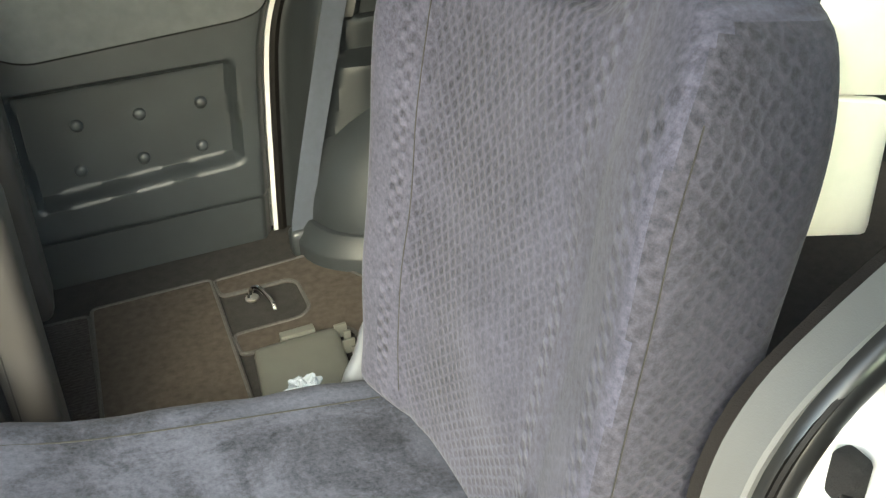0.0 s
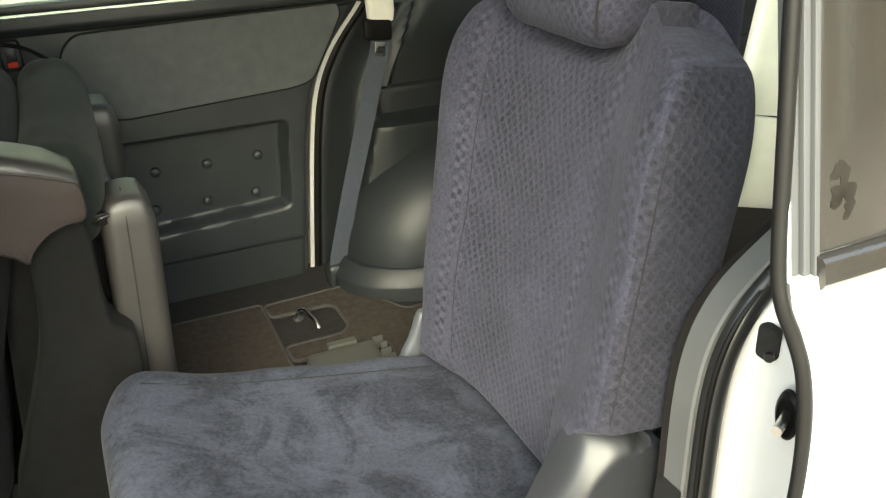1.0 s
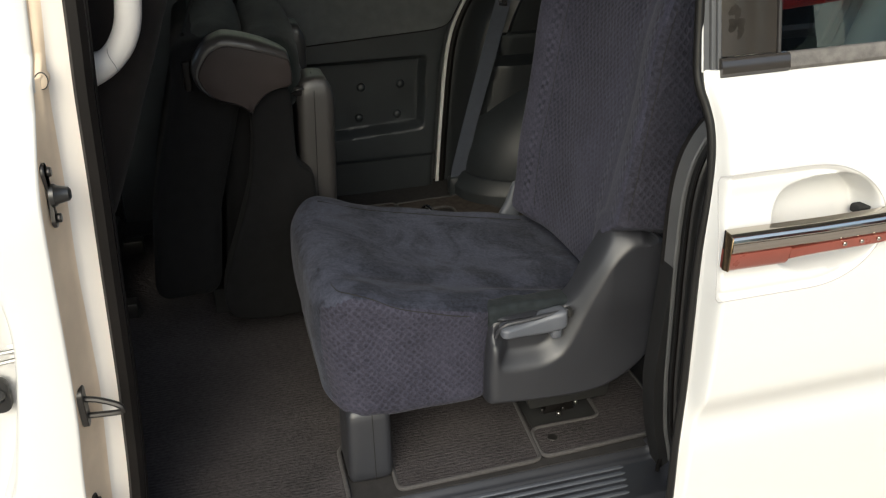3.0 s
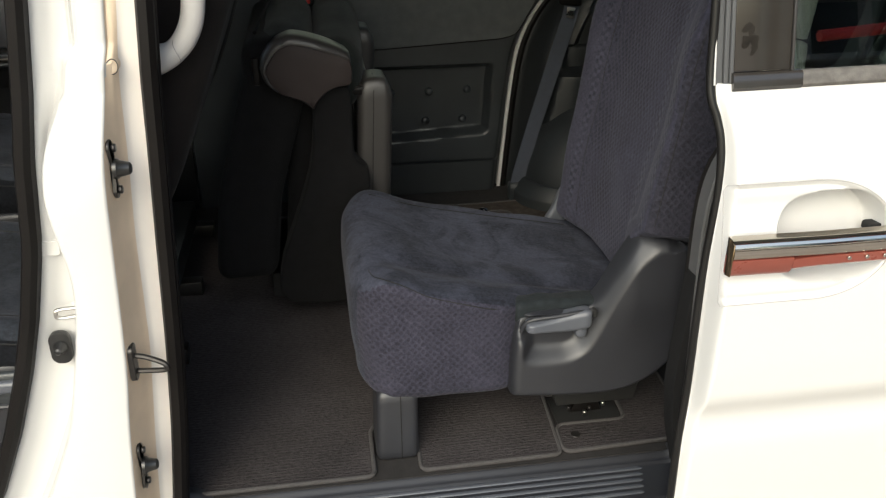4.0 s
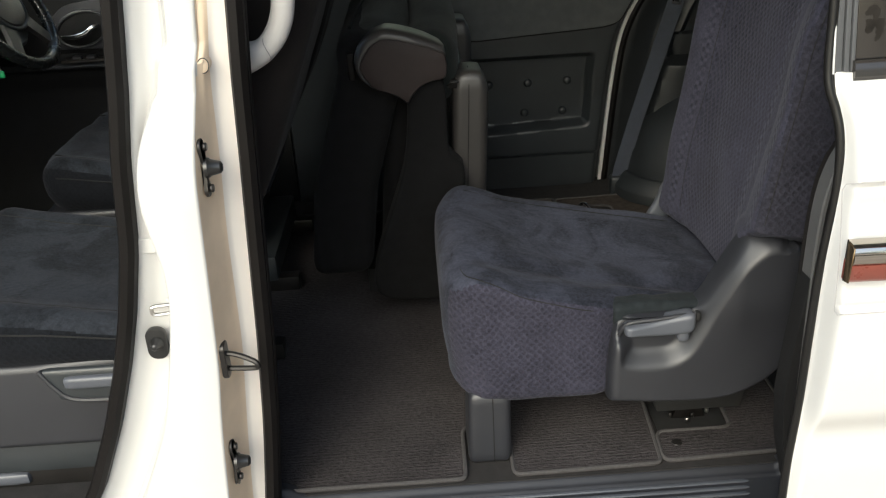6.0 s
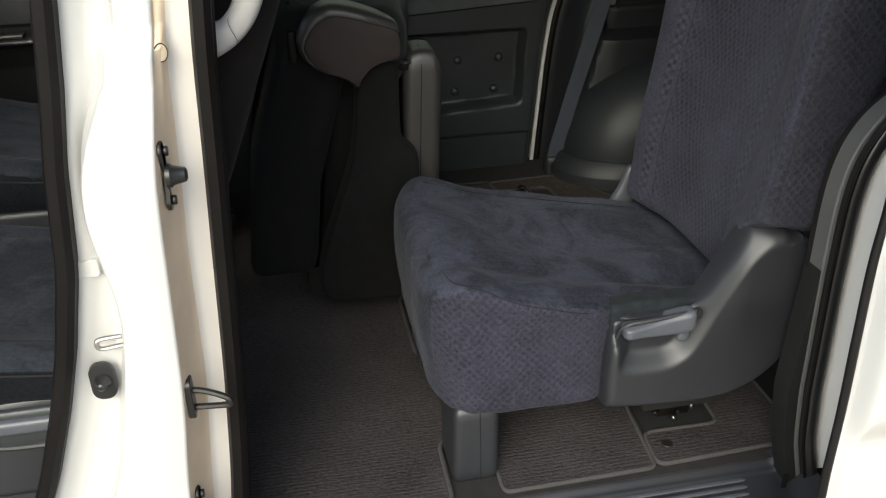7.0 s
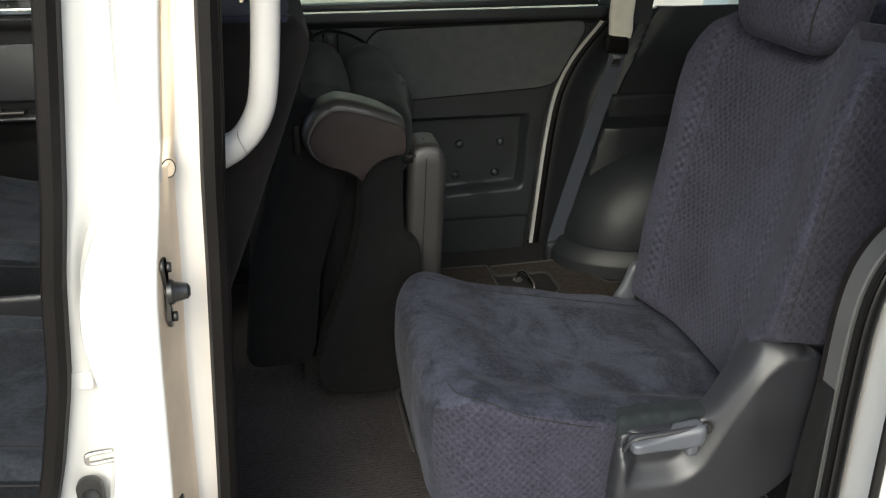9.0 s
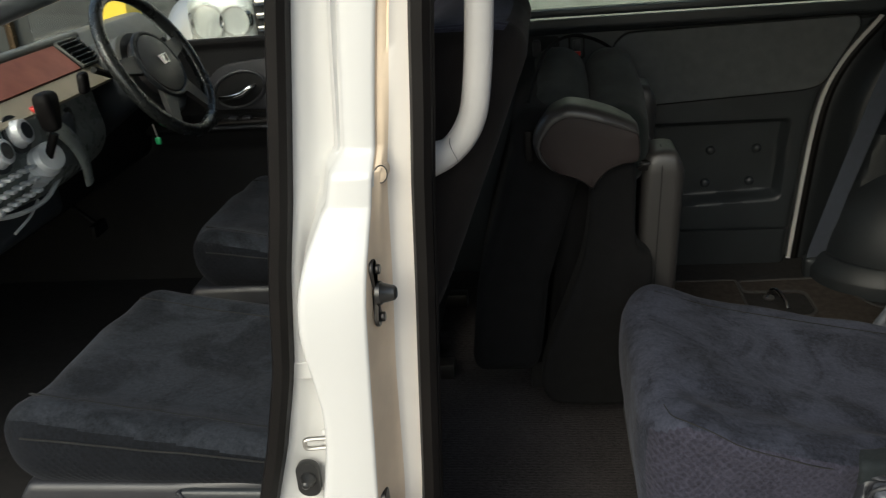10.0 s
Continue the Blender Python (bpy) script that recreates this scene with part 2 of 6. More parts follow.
M_SMUDGE = mk("dark_smudge", (0.019, 0.017, 0.015), 0.35, var=0.3, vscale=80, spec=0.03)
M_BRONZE = mk("dark_bronze_cap", (0.20, 0.145, 0.085), 0.25, metal=0.9, var=0.1)
M_CARPET = mk("brown_black_carpet", (0.0115, 0.0102, 0.0100), 0.97, var=0.35, vscale=45, grain=0.8, gscale=700)
M_MAT = ribbed("ribbed_grey_mat", (0.0435, 0.0390, 0.0395), 0.0085, 1, 0.0026)
M_MATB = mk("flat_brown_carpet", (0.050, 0.0425, 0.0370), 0.96, var=0.22, vscale=60, grain=0.8, gscale=500, spec=0.1)
M_BIND = mk("grey_mat_binding", (0.043, 0.040, 0.040), 0.9, var=0.2, vscale=200, grain=0.5, gscale=900)
M_BELT = mk("blue_grey_webbing", (0.047, 0.054, 0.071), 0.7, var=0.08, vscale=60, grain=0.3, gscale=1200)
M_SLEEVE = mk("cream_vinyl_sleeve", (0.78, 0.75, 0.66), 0.45, var=0.05, vscale=30, grain=0.1)
M_HEAD = mk("grey_headliner", (0.32, 0.31, 0.305), 0.95, var=0.05, grain=0.3)
M_GLASS = glass("clear_glass", (0.93, 0.96, 0.94))
M_TINT = glass("tinted_glass", (0.45, 0.52, 0.48))
M_FILM = glass("filmed_dark_glass", (0.30, 0.36, 0.33), ior=2.0)
M_GROUND = mk("concrete_ground", (0.30, 0.265, 0.235), 0.9, var=0.25, vscale=1.3, grain=0.5, gscale=120)
M_SHED = mk("grey_painted_steel", (0.20, 0.20, 0.20), 0.6, var=0.2, vscale=2)
M_COLUMN = mk("pale_painted_column", (0.64, 0.72, 0.66), 0.7, var=0.06, vscale=4)
M_BRIGHT = mk("bright_silver_plastic", (0.86, 0.87, 0.84), 0.32, metal=0.1, var=0.08)
M_REDSW = mk("red_switch", (0.65, 0.03, 0.02), 0.4, var=0.05)
M_GREEN = mk("green_plastic", (0.03, 0.35, 0.12), 0.4, var=0.1)
M_YELLOW = mk("yellow_paint", (0.80, 0.58, 0.03), 0.5, var=0.08)
M_LEATHER = mk("black_leather", (0.013, 0.0145, 0.0140), 0.27, var=0.15, grain=0.3, gscale=500)
M_SILVER = mk("silver_plastic", (0.70, 0.71, 0.70), 0.32, metal=0.25, var=0.08)
M_WOOD = mk("red_brown_wood_trim", (0.29, 0.115, 0.085), 0.40, var=0.2, vscale=14, coat=0.05, spec=0.25)
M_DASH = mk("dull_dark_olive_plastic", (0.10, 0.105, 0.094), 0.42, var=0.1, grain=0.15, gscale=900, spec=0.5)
M_TAN = mk("tan_grey_plastic", (0.42, 0.37, 0.27), 0.5, var=0.1, grain=0.15, gscale=900)
M_DARKWALL = mk("dim_concrete_wall", (0.036, 0.040, 0.036), 0.85, var=0.4, vscale=0.8)
M_PAPER = mk("crumpled_tissue", (0.22, 0.25, 0.30), 0.85, var=0.06)
M_OLIVE = mk("olive_grey_plastic", (0.20, 0.215, 0.195), 0.28, var=0.1, grain=0.2, gscale=900)
# near-black for seams and joints, and for shade painted into recesses
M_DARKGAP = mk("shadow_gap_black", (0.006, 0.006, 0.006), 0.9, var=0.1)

# ---- helpers of this scene ----


def thing(name, at, label, category, group="", kind=""):
    e = new(name)
    e.empty_display_size = 0.05
    e.location = at
    return tagged(e, label, category, group, kind)


def part(name, bm, material, parent=None, label="", smooth=True, crease=38):
    me = bpy.data.meshes.new(name)
    bmesh.ops.recalc_face_normals(bm, faces=bm.faces[:])
    bm.to_mesh(me)
    bm.free()
    for m in material if isinstance(material, (list, tuple)) else [material]:
        me.materials.append(m)
    if smooth:
        me.shade_smooth()
        me.set_sharp_from_angle(angle=radians(crease))
    ob = new(name, me)
    if parent is not None:
        ob.parent = parent
        ob.matrix_parent_inverse = Matrix.Translation(-parent.location)
    if label:
        tagged(ob, label)
    return ob


def curve_through(pts, n):
    """Catmull-Rom points through the given ones, n to a span."""
    P = [Vector(p) for p in pts]
    P = [2 * P[0] - P[1]] + P + [2 * P[-1] - P[-2]]
    out = []
    for i in range(1, len(P) - 2):
        a, b, c, d = P[i - 1:i + 3]
        for k in range(n):
            t = k / n
            out.append(0.5 * (2 * b + (c - a) * t + (2 * a - 5 * b + 4 * c - d) * t * t + (3 * b - a - 3 * c + d) * t ** 3))
    out.append(P[-2])
    return out


def lerp_table(tab, z):
    """Smooth value at z from rows of (z, value)."""
    if z <= tab[0][0]:
        return tab[0][1]
    for (z0, v0), (z1, v1) in zip(tab, tab[1:]):
        if z <= z1:
            t = (z - z0) / (z1 - z0)
            return v0 + (v1 - v0) * t
    return tab[-1][1]


def step(a, b, x):
    t = min(1.0, max(0.0, (x - a) / (b - a)))
    return t * t * (3 - 2 * t)


def loft(rows, closed=False, caps=False, bm=None):
    bm = bm or bmesh.new()
    V = [[bm.verts.new(p) for p in r] for r in rows]
    n = len(rows[0])
    for a, b in zip(V, V[1:]):
        for i in range(n if closed else n - 1):
            j = (i + 1) % n
            bm.faces.new((a[i], a[j], b[j], b[i]))
    if caps and closed:
        bm.faces.new(V[0])
        bm.faces.new(V[-1][::-1])
    return bm


def sweep(path, ring, up=(0, 0, 1), closed=False, caps=True, bm=None, scale=None):
    """Sweep a closed 2D ring (across, up) along a path."""
    P = [Vector(p) for p in path]
    up = Vector(up)
    rows = []
    for i, p in enumerate(P):
        a = P[(i - 1) % len(P)] if (closed or i) else P[i]
        b = P[(i + 1) % len(P)] if (closed or i < len(P) - 1) else P[i]
        t = (b - a).normalized()
        s = t.cross(up)
        s = s.normalized() if s.length > 1e-5 else Vector((1, 0, 0))
        w = s.cross(t)
        k = scale(i / (len(P) - 1)) if scale else 1.0
        rows.append([p + s * u * k + w * v * k for u, v in ring])
    if closed:
        rows.append(rows[0])
        bm = loft(rows, True, False, bm)
        bmesh.ops.remove_doubles(bm, verts=bm.verts[:], dist=1e-6)
        return bm
    return loft(rows, True, caps, bm)


def circle(r, n=10, ry=None):
    ry = ry or r
    return [(r * math.cos(2 * math.pi * i / n), ry * math.sin(2 * math.pi * i / n)) for i in range(n)]


def tube(path, r, n=10, up=(0, 0, 1), closed=False, bm=None, scale=None):
    return sweep(path, circle(r, n), up, closed, True, bm, scale)


def softbox(lo, hi, r, seg=10, fn=None, bm=None):
    """A box with rounded edges as a fine grid, bent by fn."""
    lo, hi = Vector(lo), Vector(hi)
    c, h = (lo + hi) / 2, (hi - lo) / 2
    r = min(r, *h)
    own = bmesh.new()
    bmesh.ops.create_cube(own, size=2)
    if seg > 1:
        bmesh.ops.subdivide_edges(own, edges=own.edges[:], cuts=seg - 1, use_grid_fill=True)
    for v in own.verts:
        p = Vector([math.sin(v.co[k] * math.pi / 2) * 0.35 * h[k] + v.co[k] * 0.65 * h[k] for k in range(3)])
        q = Vector([max(-(h[k] - r), min(h[k] - r, p[k])) for k in range(3)])
        d = p - q
        p = q + d.normalized() * r if d.length > 1e-7 else p
        p += c
        v.co = fn(p) if fn else p
    if bm is None:
        return own
    me = bpy.data.meshes.new("tmp")
    own.to_mesh(me)
    own.free()
    bm.from_mesh(me)
    bpy.data.meshes.remove(me)
    return bm


def prism(poly, axis, a, b, bevel=0.0, seg=2, bm=None):
    """A polygon in the two other axes, extruded along axis from a to b."""
    own = bmesh.new()

    def at(u, v, w):
        return {"x": (w, u, v), "y": (u, w, v), "z": (u, v, w)}[axis]
    A = [own.verts.new(at(u, v, a)) for u, v in poly]
    B = [own.verts.new(at(u, v, b)) for u, v in poly]
    own.faces.new(A)
    own.faces.new(B[::-1])
    for i in range(len(poly)):
        j = (i + 1) % len(poly)
        own.faces.new((A[i], B[i], B[j], A[j]))
    bmesh.ops.recalc_face_normals(own, faces=own.faces[:])
    if bevel:
        es = [e for e in own.edges if e.calc_face_angle(0) > 0.5]
        bmesh.ops.bevel(own, geom=es, offset=bevel, segments=seg, profile=0.6, affect="EDGES")
    if bm is None:
        return own
    me = bpy.data.meshes.new("tmp")
    own.to_mesh(me)
    own.free()
    bm.from_mesh(me)
    bpy.data.meshes.remove(me)
    return bm


def box(lo, hi, bevel=0.004, seg=2, bm=None):
    return prism([(lo[0], lo[1]), (hi[0], lo[1]), (hi[0], hi[1]), (lo[0], hi[1])], "z", lo[2], hi[2], bevel, seg, bm)


def disc(c, axis, r, depth, n=16, bevel=0.001, bm=None):
    c = Vector(c)
    k = {"x": (1, 2), "y": (0, 2), "z": (0, 1)}[axis]
    poly = [(c[k[0]] + r * math.cos(2 * math.pi * i / n), c[k[1]] + r * math.sin(2 * math.pi * i / n)) for i in range(n)]
    w = c["xyz".index(axis)]
    return prism(poly, axis, w, w + depth, bevel, 1, bm)


def sheet(us, vs, f, thick=None, bm=None):
    """A grid over us x vs, f(u, v) giving the place; thick is a vector to a second skin that closes it."""
    rows = [[Vector(f(u, v)) for u in us] for v in vs]
    bm = loft(rows, bm=bm)
    if thick is not None:
        t = Vector(thick)
        loft([[p + t for p in r] for r in rows], bm=bm)
        for ring in (rows[0], rows[-1], [r[0] for r in rows], [r[-1] for r in rows]):
            loft([ring, [p + t for p in ring]], bm=bm)
        bmesh.ops.remove_doubles(bm, verts=bm.verts[:], dist=1e-6)
    return bm


def span(a, b, n):
    return [a + (b - a) * i / (n - 1) for i in range(n)]


def rounded(x0, x1, y0, y1, r, n=6):
    out = []
    for cx, cy, a in ((x1 - r, y1 - r, 0), (x0 + r, y1 - r, 90), (x0 + r, y0 + r, 180), (x1 - r, y0 + r, 270)):
        for i in range(n + 1):
            t = radians(a + 90 * i / n)
            out.append((cx + r * math.cos(t), cy + r * math.sin(t)))
    return out

# ---- ground and the body of the minivan ----
part("ground", sheet(span(-60, 60, 3), span(-60, 60, 3), lambda u, v: (u, v, 0.0)), M_GROUND)
tagged(bpy.data.objects["ground"], "grey worn concrete yard under the parked minivan", "ground", kind="structure")

# open shed roof over the yard, seen only as a reflection in glass and paint
shed = thing("canopy", (5, 0, 3.9), "grey sheet canopy on steel beams over the parking bay", "canopy")
part("roof_sheet", sheet(span(1.6, 9, 61), span(-2.3, 2.3, 4), lambda u, v: (u, v, 3.95 + 0.03 * math.sin(u * 9)), (0, 0, 0.03)), M_SHED, shed)
for y in (-2.1, -0.6, 0.9, 2.2):
    part("beam", box((1.6, y - 0.07, 3.66), (9, y + 0.07, 3.90), 0.01), M_SHED, shed)
part("sprinkler_pipe", tube([(1.6, -1.6, 3.50), (4, -1.6, 3.52), (9, -1.6, 3.50)], 0.05, 12), M_REDSW, shed, "red painted pipe")
for x in (1.9, 6.2):
    part("column", box((x - 0.18, 2.1, 0.0), (x + 0.18, 2.3, 3.66), 0.02), M_COLUMN, shed, "pale painted column")
# workshop across the yard, mirrored by the window glass and the chrome
shop = thing("workshop", (9.0, -7.5, 0.0), "open fronted dim workshop with pale columns and red pipes", "building")
part("back_wall", box((4.6, -8.6, 0.0), (15, -8.4, 4.4), 0.02), M_DARKWALL, shop, "dim concrete wall")
part("roof", box((4.4, -8.7, 4.4), (15.2, -6.6, 4.6), 0.02), M_SHED, shop)
for x, w in ((4.2, 0.25), (6.3, 0.42), (11.5, 0.30)):
    part("column", box((x - w, -6.5, 0.0), (x + w, -6.1, 4.4), 0.02), M_COLUMN, shop, "pale painted column")
for z in (2.55, 3.3, 3.75):
    part("pipe", tube([(4.6, -6.0, z - 0.25), (9, -6.0, z + 0.05), (15, -6.0, z + 0.3)], 0.05, 10), M_REDSW, shop, "red painted pipe")
for x in (5.4, 6.1, 9.2, 10.1):
    part("rack_post", box((x - 0.05, -7.6, 0.0), (x + 0.05, -7.5, 4.2), 0.01), M_SHED, shop)
for z in (1.6, 2.3, 3.0, 3.6):
    part("rack_shelf", box((5.3, -7.9, z), (10.2, -7.3, z + 0.06), 0.01), M_SHED, shop)
# low wall on the far side of the yard
yw = thing("yard_wall", (0.0, 6.3, 0.0), "grey rendered wall behind the parked car", "wall")
part("wall_face", box((-2.4, 6.2, 0.0), (12, 6.4, 4.2), 0.02), M_RENDER, yw)
part("coping", box((-2.4, 6.15, 4.2), (12, 6.45, 4.3), 0.02), M_GROUND, yw)
# unseen tan wall behind the car, added for warm bounce and less sky
tw = thing("warm_bounce_wall", (9.0, -1.0, 0.0), "added tan wall out of view that warms the light from behind", "wall")
part("wall_face", box((9.0, -6.4, 0.0), (9.2, 6.1, 2.2), 0.02), M_TANWALL, tw)
part("coping", box((8.95, -6.4, 2.2), (9.25, 6.1, 2.3), 0.02), M_GROUND, tw)
fs = thing("street_wall", (-6.6, 1.0, 0.0), "dim concrete shed wall ahead of the car", "wall")
part("wall_face", box((-6.7, -2.0, 0.0), (-6.5, 5.2, 3.0), 0.02), M_DARKWALL, fs)
part("return_wall", box((-6.49, 5.0, 0.0), (-2.3, 5.2, 3.0), 0.02), M_DARKWALL, fs)
part("gate_post", box((-3.55, 4.93, 0.0), (-3.50, 4.99, 3.0), 0.01), M_BRONZE, fs)
van = thing("minivan", (0.3, 0.845, 0.0), "white minivan body with its side door opening uncovered", "car")

AX = [(0.30, -0.385), (0.38, -0.345), (0.42, -0.322), (0.48, -0.287), (0.60, -0.236), (0.71, -0.198), (0.80, -0.172), (0.92, -0.145), (1.05, -0.130), (1.14, -0.114), (1.24, -0.100), (1.36, -0.084), (1.70, -0.030)]
CX = [(0.30, -0.300), (0.46, -0.220), (0.53, -0.185), (0.64, -0.138), (0.75, -0.112), (0.82, -0.098), (0.88, -0.090), (0.93, -0.094), (0.98, -0.104), (1.03, -0.106), (1.08, -0.096), (1.12, -0.080), (1.145, -0.064), (1.195, -0.053), (1.203, -0.042), (1.22, -0.040), (1.36, -0.030), (1.70, 0.020)]
DX = [(0.30, -0.072), (0.44, -0.065), (0.52, -0.060), (0.64, -0.050), (0.74, -0.038), (0.82, -0.033), (0.95, -0.026), (1.06, -0.020), (1.10, -0.015), (1.17, -0.006), (1.25, 0.001), (1.36, 0.013), (1.70, 0.060)]
DY = [(0.30, 0.028), (1.03, 0.030), (1.08, 0.038), (1.12, 0.052), (1.145, 0.064), (1.192, 0.069), (1.203, 0.090), (1.70, 0.110)]
EX = [(0.30, -0.050), (0.46, -0.040), (0.58, -0.030), (0.74, -0.014), (0.93, -0.008), (1.04, 0.000), (1.12, 0.004), (1.17, 0.006), (1.24, 0.016), (1.36, 0.028), (1.70, 0.075)]
FX = [(0.30, -0.036), (0.38, -0.028), (0.46, -0.018), (0.58, -0.004), (0.74, 0.009), (0.93, 0.020), (1.04, 0.027), (1.17, 0.034), (1.24, 0.040), (1.36, 0.048), (1.70, 0.085)]


def smooth_table(tab, z, w=0.02):
    return sum(lerp_table(tab, z + d * w) for d in (-1.5, -0.75, 0, 0.75, 1.5)) / 5


def pillar_row(z):
    a, d, e, f = (smooth_table(t, z) for t in (AX, DX, EX, FX))
    w = 0.02 if z < 1.15 else 0.006
    c, dy = smooth_table(CX, z, w), smooth_table(DY, z, w)
    c = max(c, a + 0.008)
    jy = 0.118
    out = [(a - 0.02, jy + 0.012), (a, jy), (a + min(0.012, (c - a) * 0.25), jy + 0.001), (a + min(0.019, (c - a) * 0.4), jy + 0.008), (a + (c - a) * 0.6, jy + 0.011), (c - 0.014, jy + 0.006)]
    # rounded shoulder from the jamb to the outer face
    out += [(c - 0.012, jy - 0.007), (c - 0.006, jy - 0.016), (c - 0.003, jy - 0.5 * (jy - dy)), (c - 0.001, dy + 0.012), (c + 0.002, dy + 0.004), (c + 0.006, dy + 0.0012), (c + 0.014, dy)]
    w = 0.085 if dy < 0.0705 else dy + 0.012
    out += [(c + (d - c) * 0.6, dy - 0.001), (d - 0.0045, dy - 0.0002), (d - 0.0012, dy + 0.0008), (d, dy + 0.0032), (d + 0.0012, dy + 0.008)]
    out += [(d + (e - d) * 0.45, dy + (w - dy) * 0.7), (e - (e - d) * 0.30, w), (e - 0.002, 0.106), (e + 0.006, 0.113), (f, 0.116), (f + 0.012, 0.124)]
    return [Vector((x, y, z)) for x, y in out]


bm = loft([pillar_row(z) for z in span(0.30, 1.15, 90)[:-1] + span(1.15, 1.24, 46)[:-1] + span(1.24, 1.70, 40)])
# groove faces carry the tan bounce, flange faces the brighter warm white
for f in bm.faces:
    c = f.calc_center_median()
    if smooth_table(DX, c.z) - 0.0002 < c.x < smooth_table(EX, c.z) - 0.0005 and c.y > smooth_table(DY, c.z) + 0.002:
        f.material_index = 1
    elif c.x > smooth_table(EX, c.z) - 0.0035 and c.y > 0.09:
        f.material_index = 2
pillar = part("centre_pillar", bm, [M_WHITE, M_TANBOUNCE, M_FLANGELIT], van, "white painted centre pillar with stepped door jamb", crease=52)
# inner plastic trim of the pillar
bm = loft([[Vector((lerp_table(AX, z) - 0.018, 0.128, z)), Vector((lerp_table(AX, z) - 0.01, 0.19, z)), Vector((lerp_table(FX, z) - 0.01, 0.20, z)), Vector((lerp_table(FX, z) + 0.012, 0.13, z))] for z in span(0.30, 1.70, 40)])
part("pillar_trim", bm, M_PLASTD, van, "dark grained inner pillar trim")
# door seals on both edges of the pillar
front_path = [(lerp_table(AX, z) - 0.012, 0.108, z) for z in span(1.70, 0.44, 60)]
front_path += [tuple(p) for p in curve_through([(-0.315, 0.108, 0.44), (-0.36, 0.108, 0.395), (-0.44, 0.108, 0.365), (-0.60, 0.108, 0.36), (-1.10, 0.108, 0.36)], 8)][1:]
SEAL = [(0.0125, -0.012), (0.0125, 0.006), (0.008, 0.016), (-0.004, 0.018), (-0.0115, 0.010), (-0.0125, -0.012)]
part("front_door_seal", sweep(front_path, SEAL, up=(0, -1, 0)), M_RUBBER, van, "black rubber door seal")
rear_path = [(smooth_table(FX, z) + 0.011, 0.108, z) for z in span(1.70, 0.40, 60)]
rear_path += [tuple(p) for p in curve_through([(-0.012, 0.108, 0.40), (-0.010, 0.106, 0.372), (0.02, 0.100, 0.352), (0.08, 0.09, 0.345)], 6)][1:]
part("slide_door_seal", sweep(rear_path, SEAL, up=(0, -1, 0)), M_RUBBER, van, "black rubber door seal")
part("seal_lip", tube([(x + 0.009, y + 0.004, z) for x, y, z in rear_path], 0.0055, 8), M_RUBBER, van)

# catches on the pillar


def catch(z, x, y):
    """A black plate with two bolts and a cone, standing rearwards."""
    bm = prism([(y + q * 0.012 * math.cos(a), z + 0.030 * s + 0.012 * math.sin(a)) for s in (1, -1) for q, a in [(1, s * b * math.pi / 6) for b in (0, 1, 2, 3, 4, 5, 6)]], "x", x, x + 0.005, 0.001, 1)
    plate = part("door_catch", bm, M_BLACKM, pillar, "black bolted steel door catch")
    cone = loft([[Vector((x + 0.004 + d, y + r * math.cos(t), z + r * math.sin(t))) for t in span(0, 2 * math.pi, 17)[:-1]] for d, r in ((0, 0.014), (0.005, 0.014), (0.008, 0.0115), (0.021, 0.0085), (0.023, 0.006), (0.016, 0.005))], True, True)
    part("cone", cone, M_GLOSSR, pillar)
    for s in (1, -1):
        part("bolt", disc((x + 0.005, y, z + 0.030 * s), "x", 0.0062, 0.006, 6), M_BLACKM, pillar)


catch(1.050, -0.0155, 0.056)
catch(0.555, -0.0495, 0.050)
bm = prism(rounded(0.036, 0.062, 0.718, 0.778, 0.010), "x", -0.036, -0.0275, 0.001, 1)
part("striker_plate", bm, M_BLACKM, pillar, "black steel striker plate")
part("striker_loop", tube(curve_through([(-0.036, 0.048, 0.761), (-0.012, 0.045, 0.757), (0.012, 0.040, 0.748), (0.018, 0.038, 0.741), (0.012, 0.040, 0.735), (-0.036, 0.048, 0.733)], 5), 0.0042, 8, up=(0, 1, 0)), M_BLACKM, pillar, "bent black striker loop")
ring = [(0.0025 + 0.0065 * math.cos(t), 0.0830 + 0.0040 * math.cos(t), 1.183 + 0.0100 * math.sin(t)) for t in span(0, 2 * math.pi, 25)[:-1]]
plug = part("plug", loft([[Vector((0.0025 + (x - 0.0025) * k, 0.0830 + (y - 0.0830) * k + d, 1.183 + (z - 1.183) * k)) for x, y, z in ring] for k, d in ((1.0, 0.03), (1.0, 0.0002), (0.9, -0.0006), (0.02, -0.0008))], True, True), M_TANBOUNCE, pillar)
part("plug_ring", tube(ring, 0.0008, 6, up=(0.3, -1, 0), closed=True), M_PLASTB, plug, "round blanking plug edge")
# courtesy switch and front door striker on the jamb
bm = prism(rounded(-0.164, -0.132, 0.722, 0.776, 0.014), "y", 0.104, 0.116, 0.002, 2)
switch = part("courtesy_switch", bm, M_GLOSSR, pillar, "black rubber courtesy light switch")
part("plunger", loft([[Vector((-0.147 + r * math.cos(t), 0.104 - d, 0.752 + r * math.sin(t))) for t in span(0, 2 * math.pi, 17)[:-1]] for d, r in ((0, 0.011), (0.004, 0.0105), (0.008, 0.007), (0.016, 0.0055), (0.018, 0.003))], True, True), M_GLOSSR, pillar)
part("front_striker", tube(curve_through([(-0.112, 0.104, 0.818), (-0.138, 0.100, 0.818), (-0.142, 0.099, 0.811), (-0.138, 0.100, 0.804), (-0.112, 0.104, 0.804)], 4), 0.0032, 8, up=(0, 1, 0)), M_STEEL, pillar, "zinc plated door striker")
part("striker_base", box((-0.120, 0.106, 0.796), (-0.104, 0.113, 0.826), 0.002), M_WHITE, pillar)

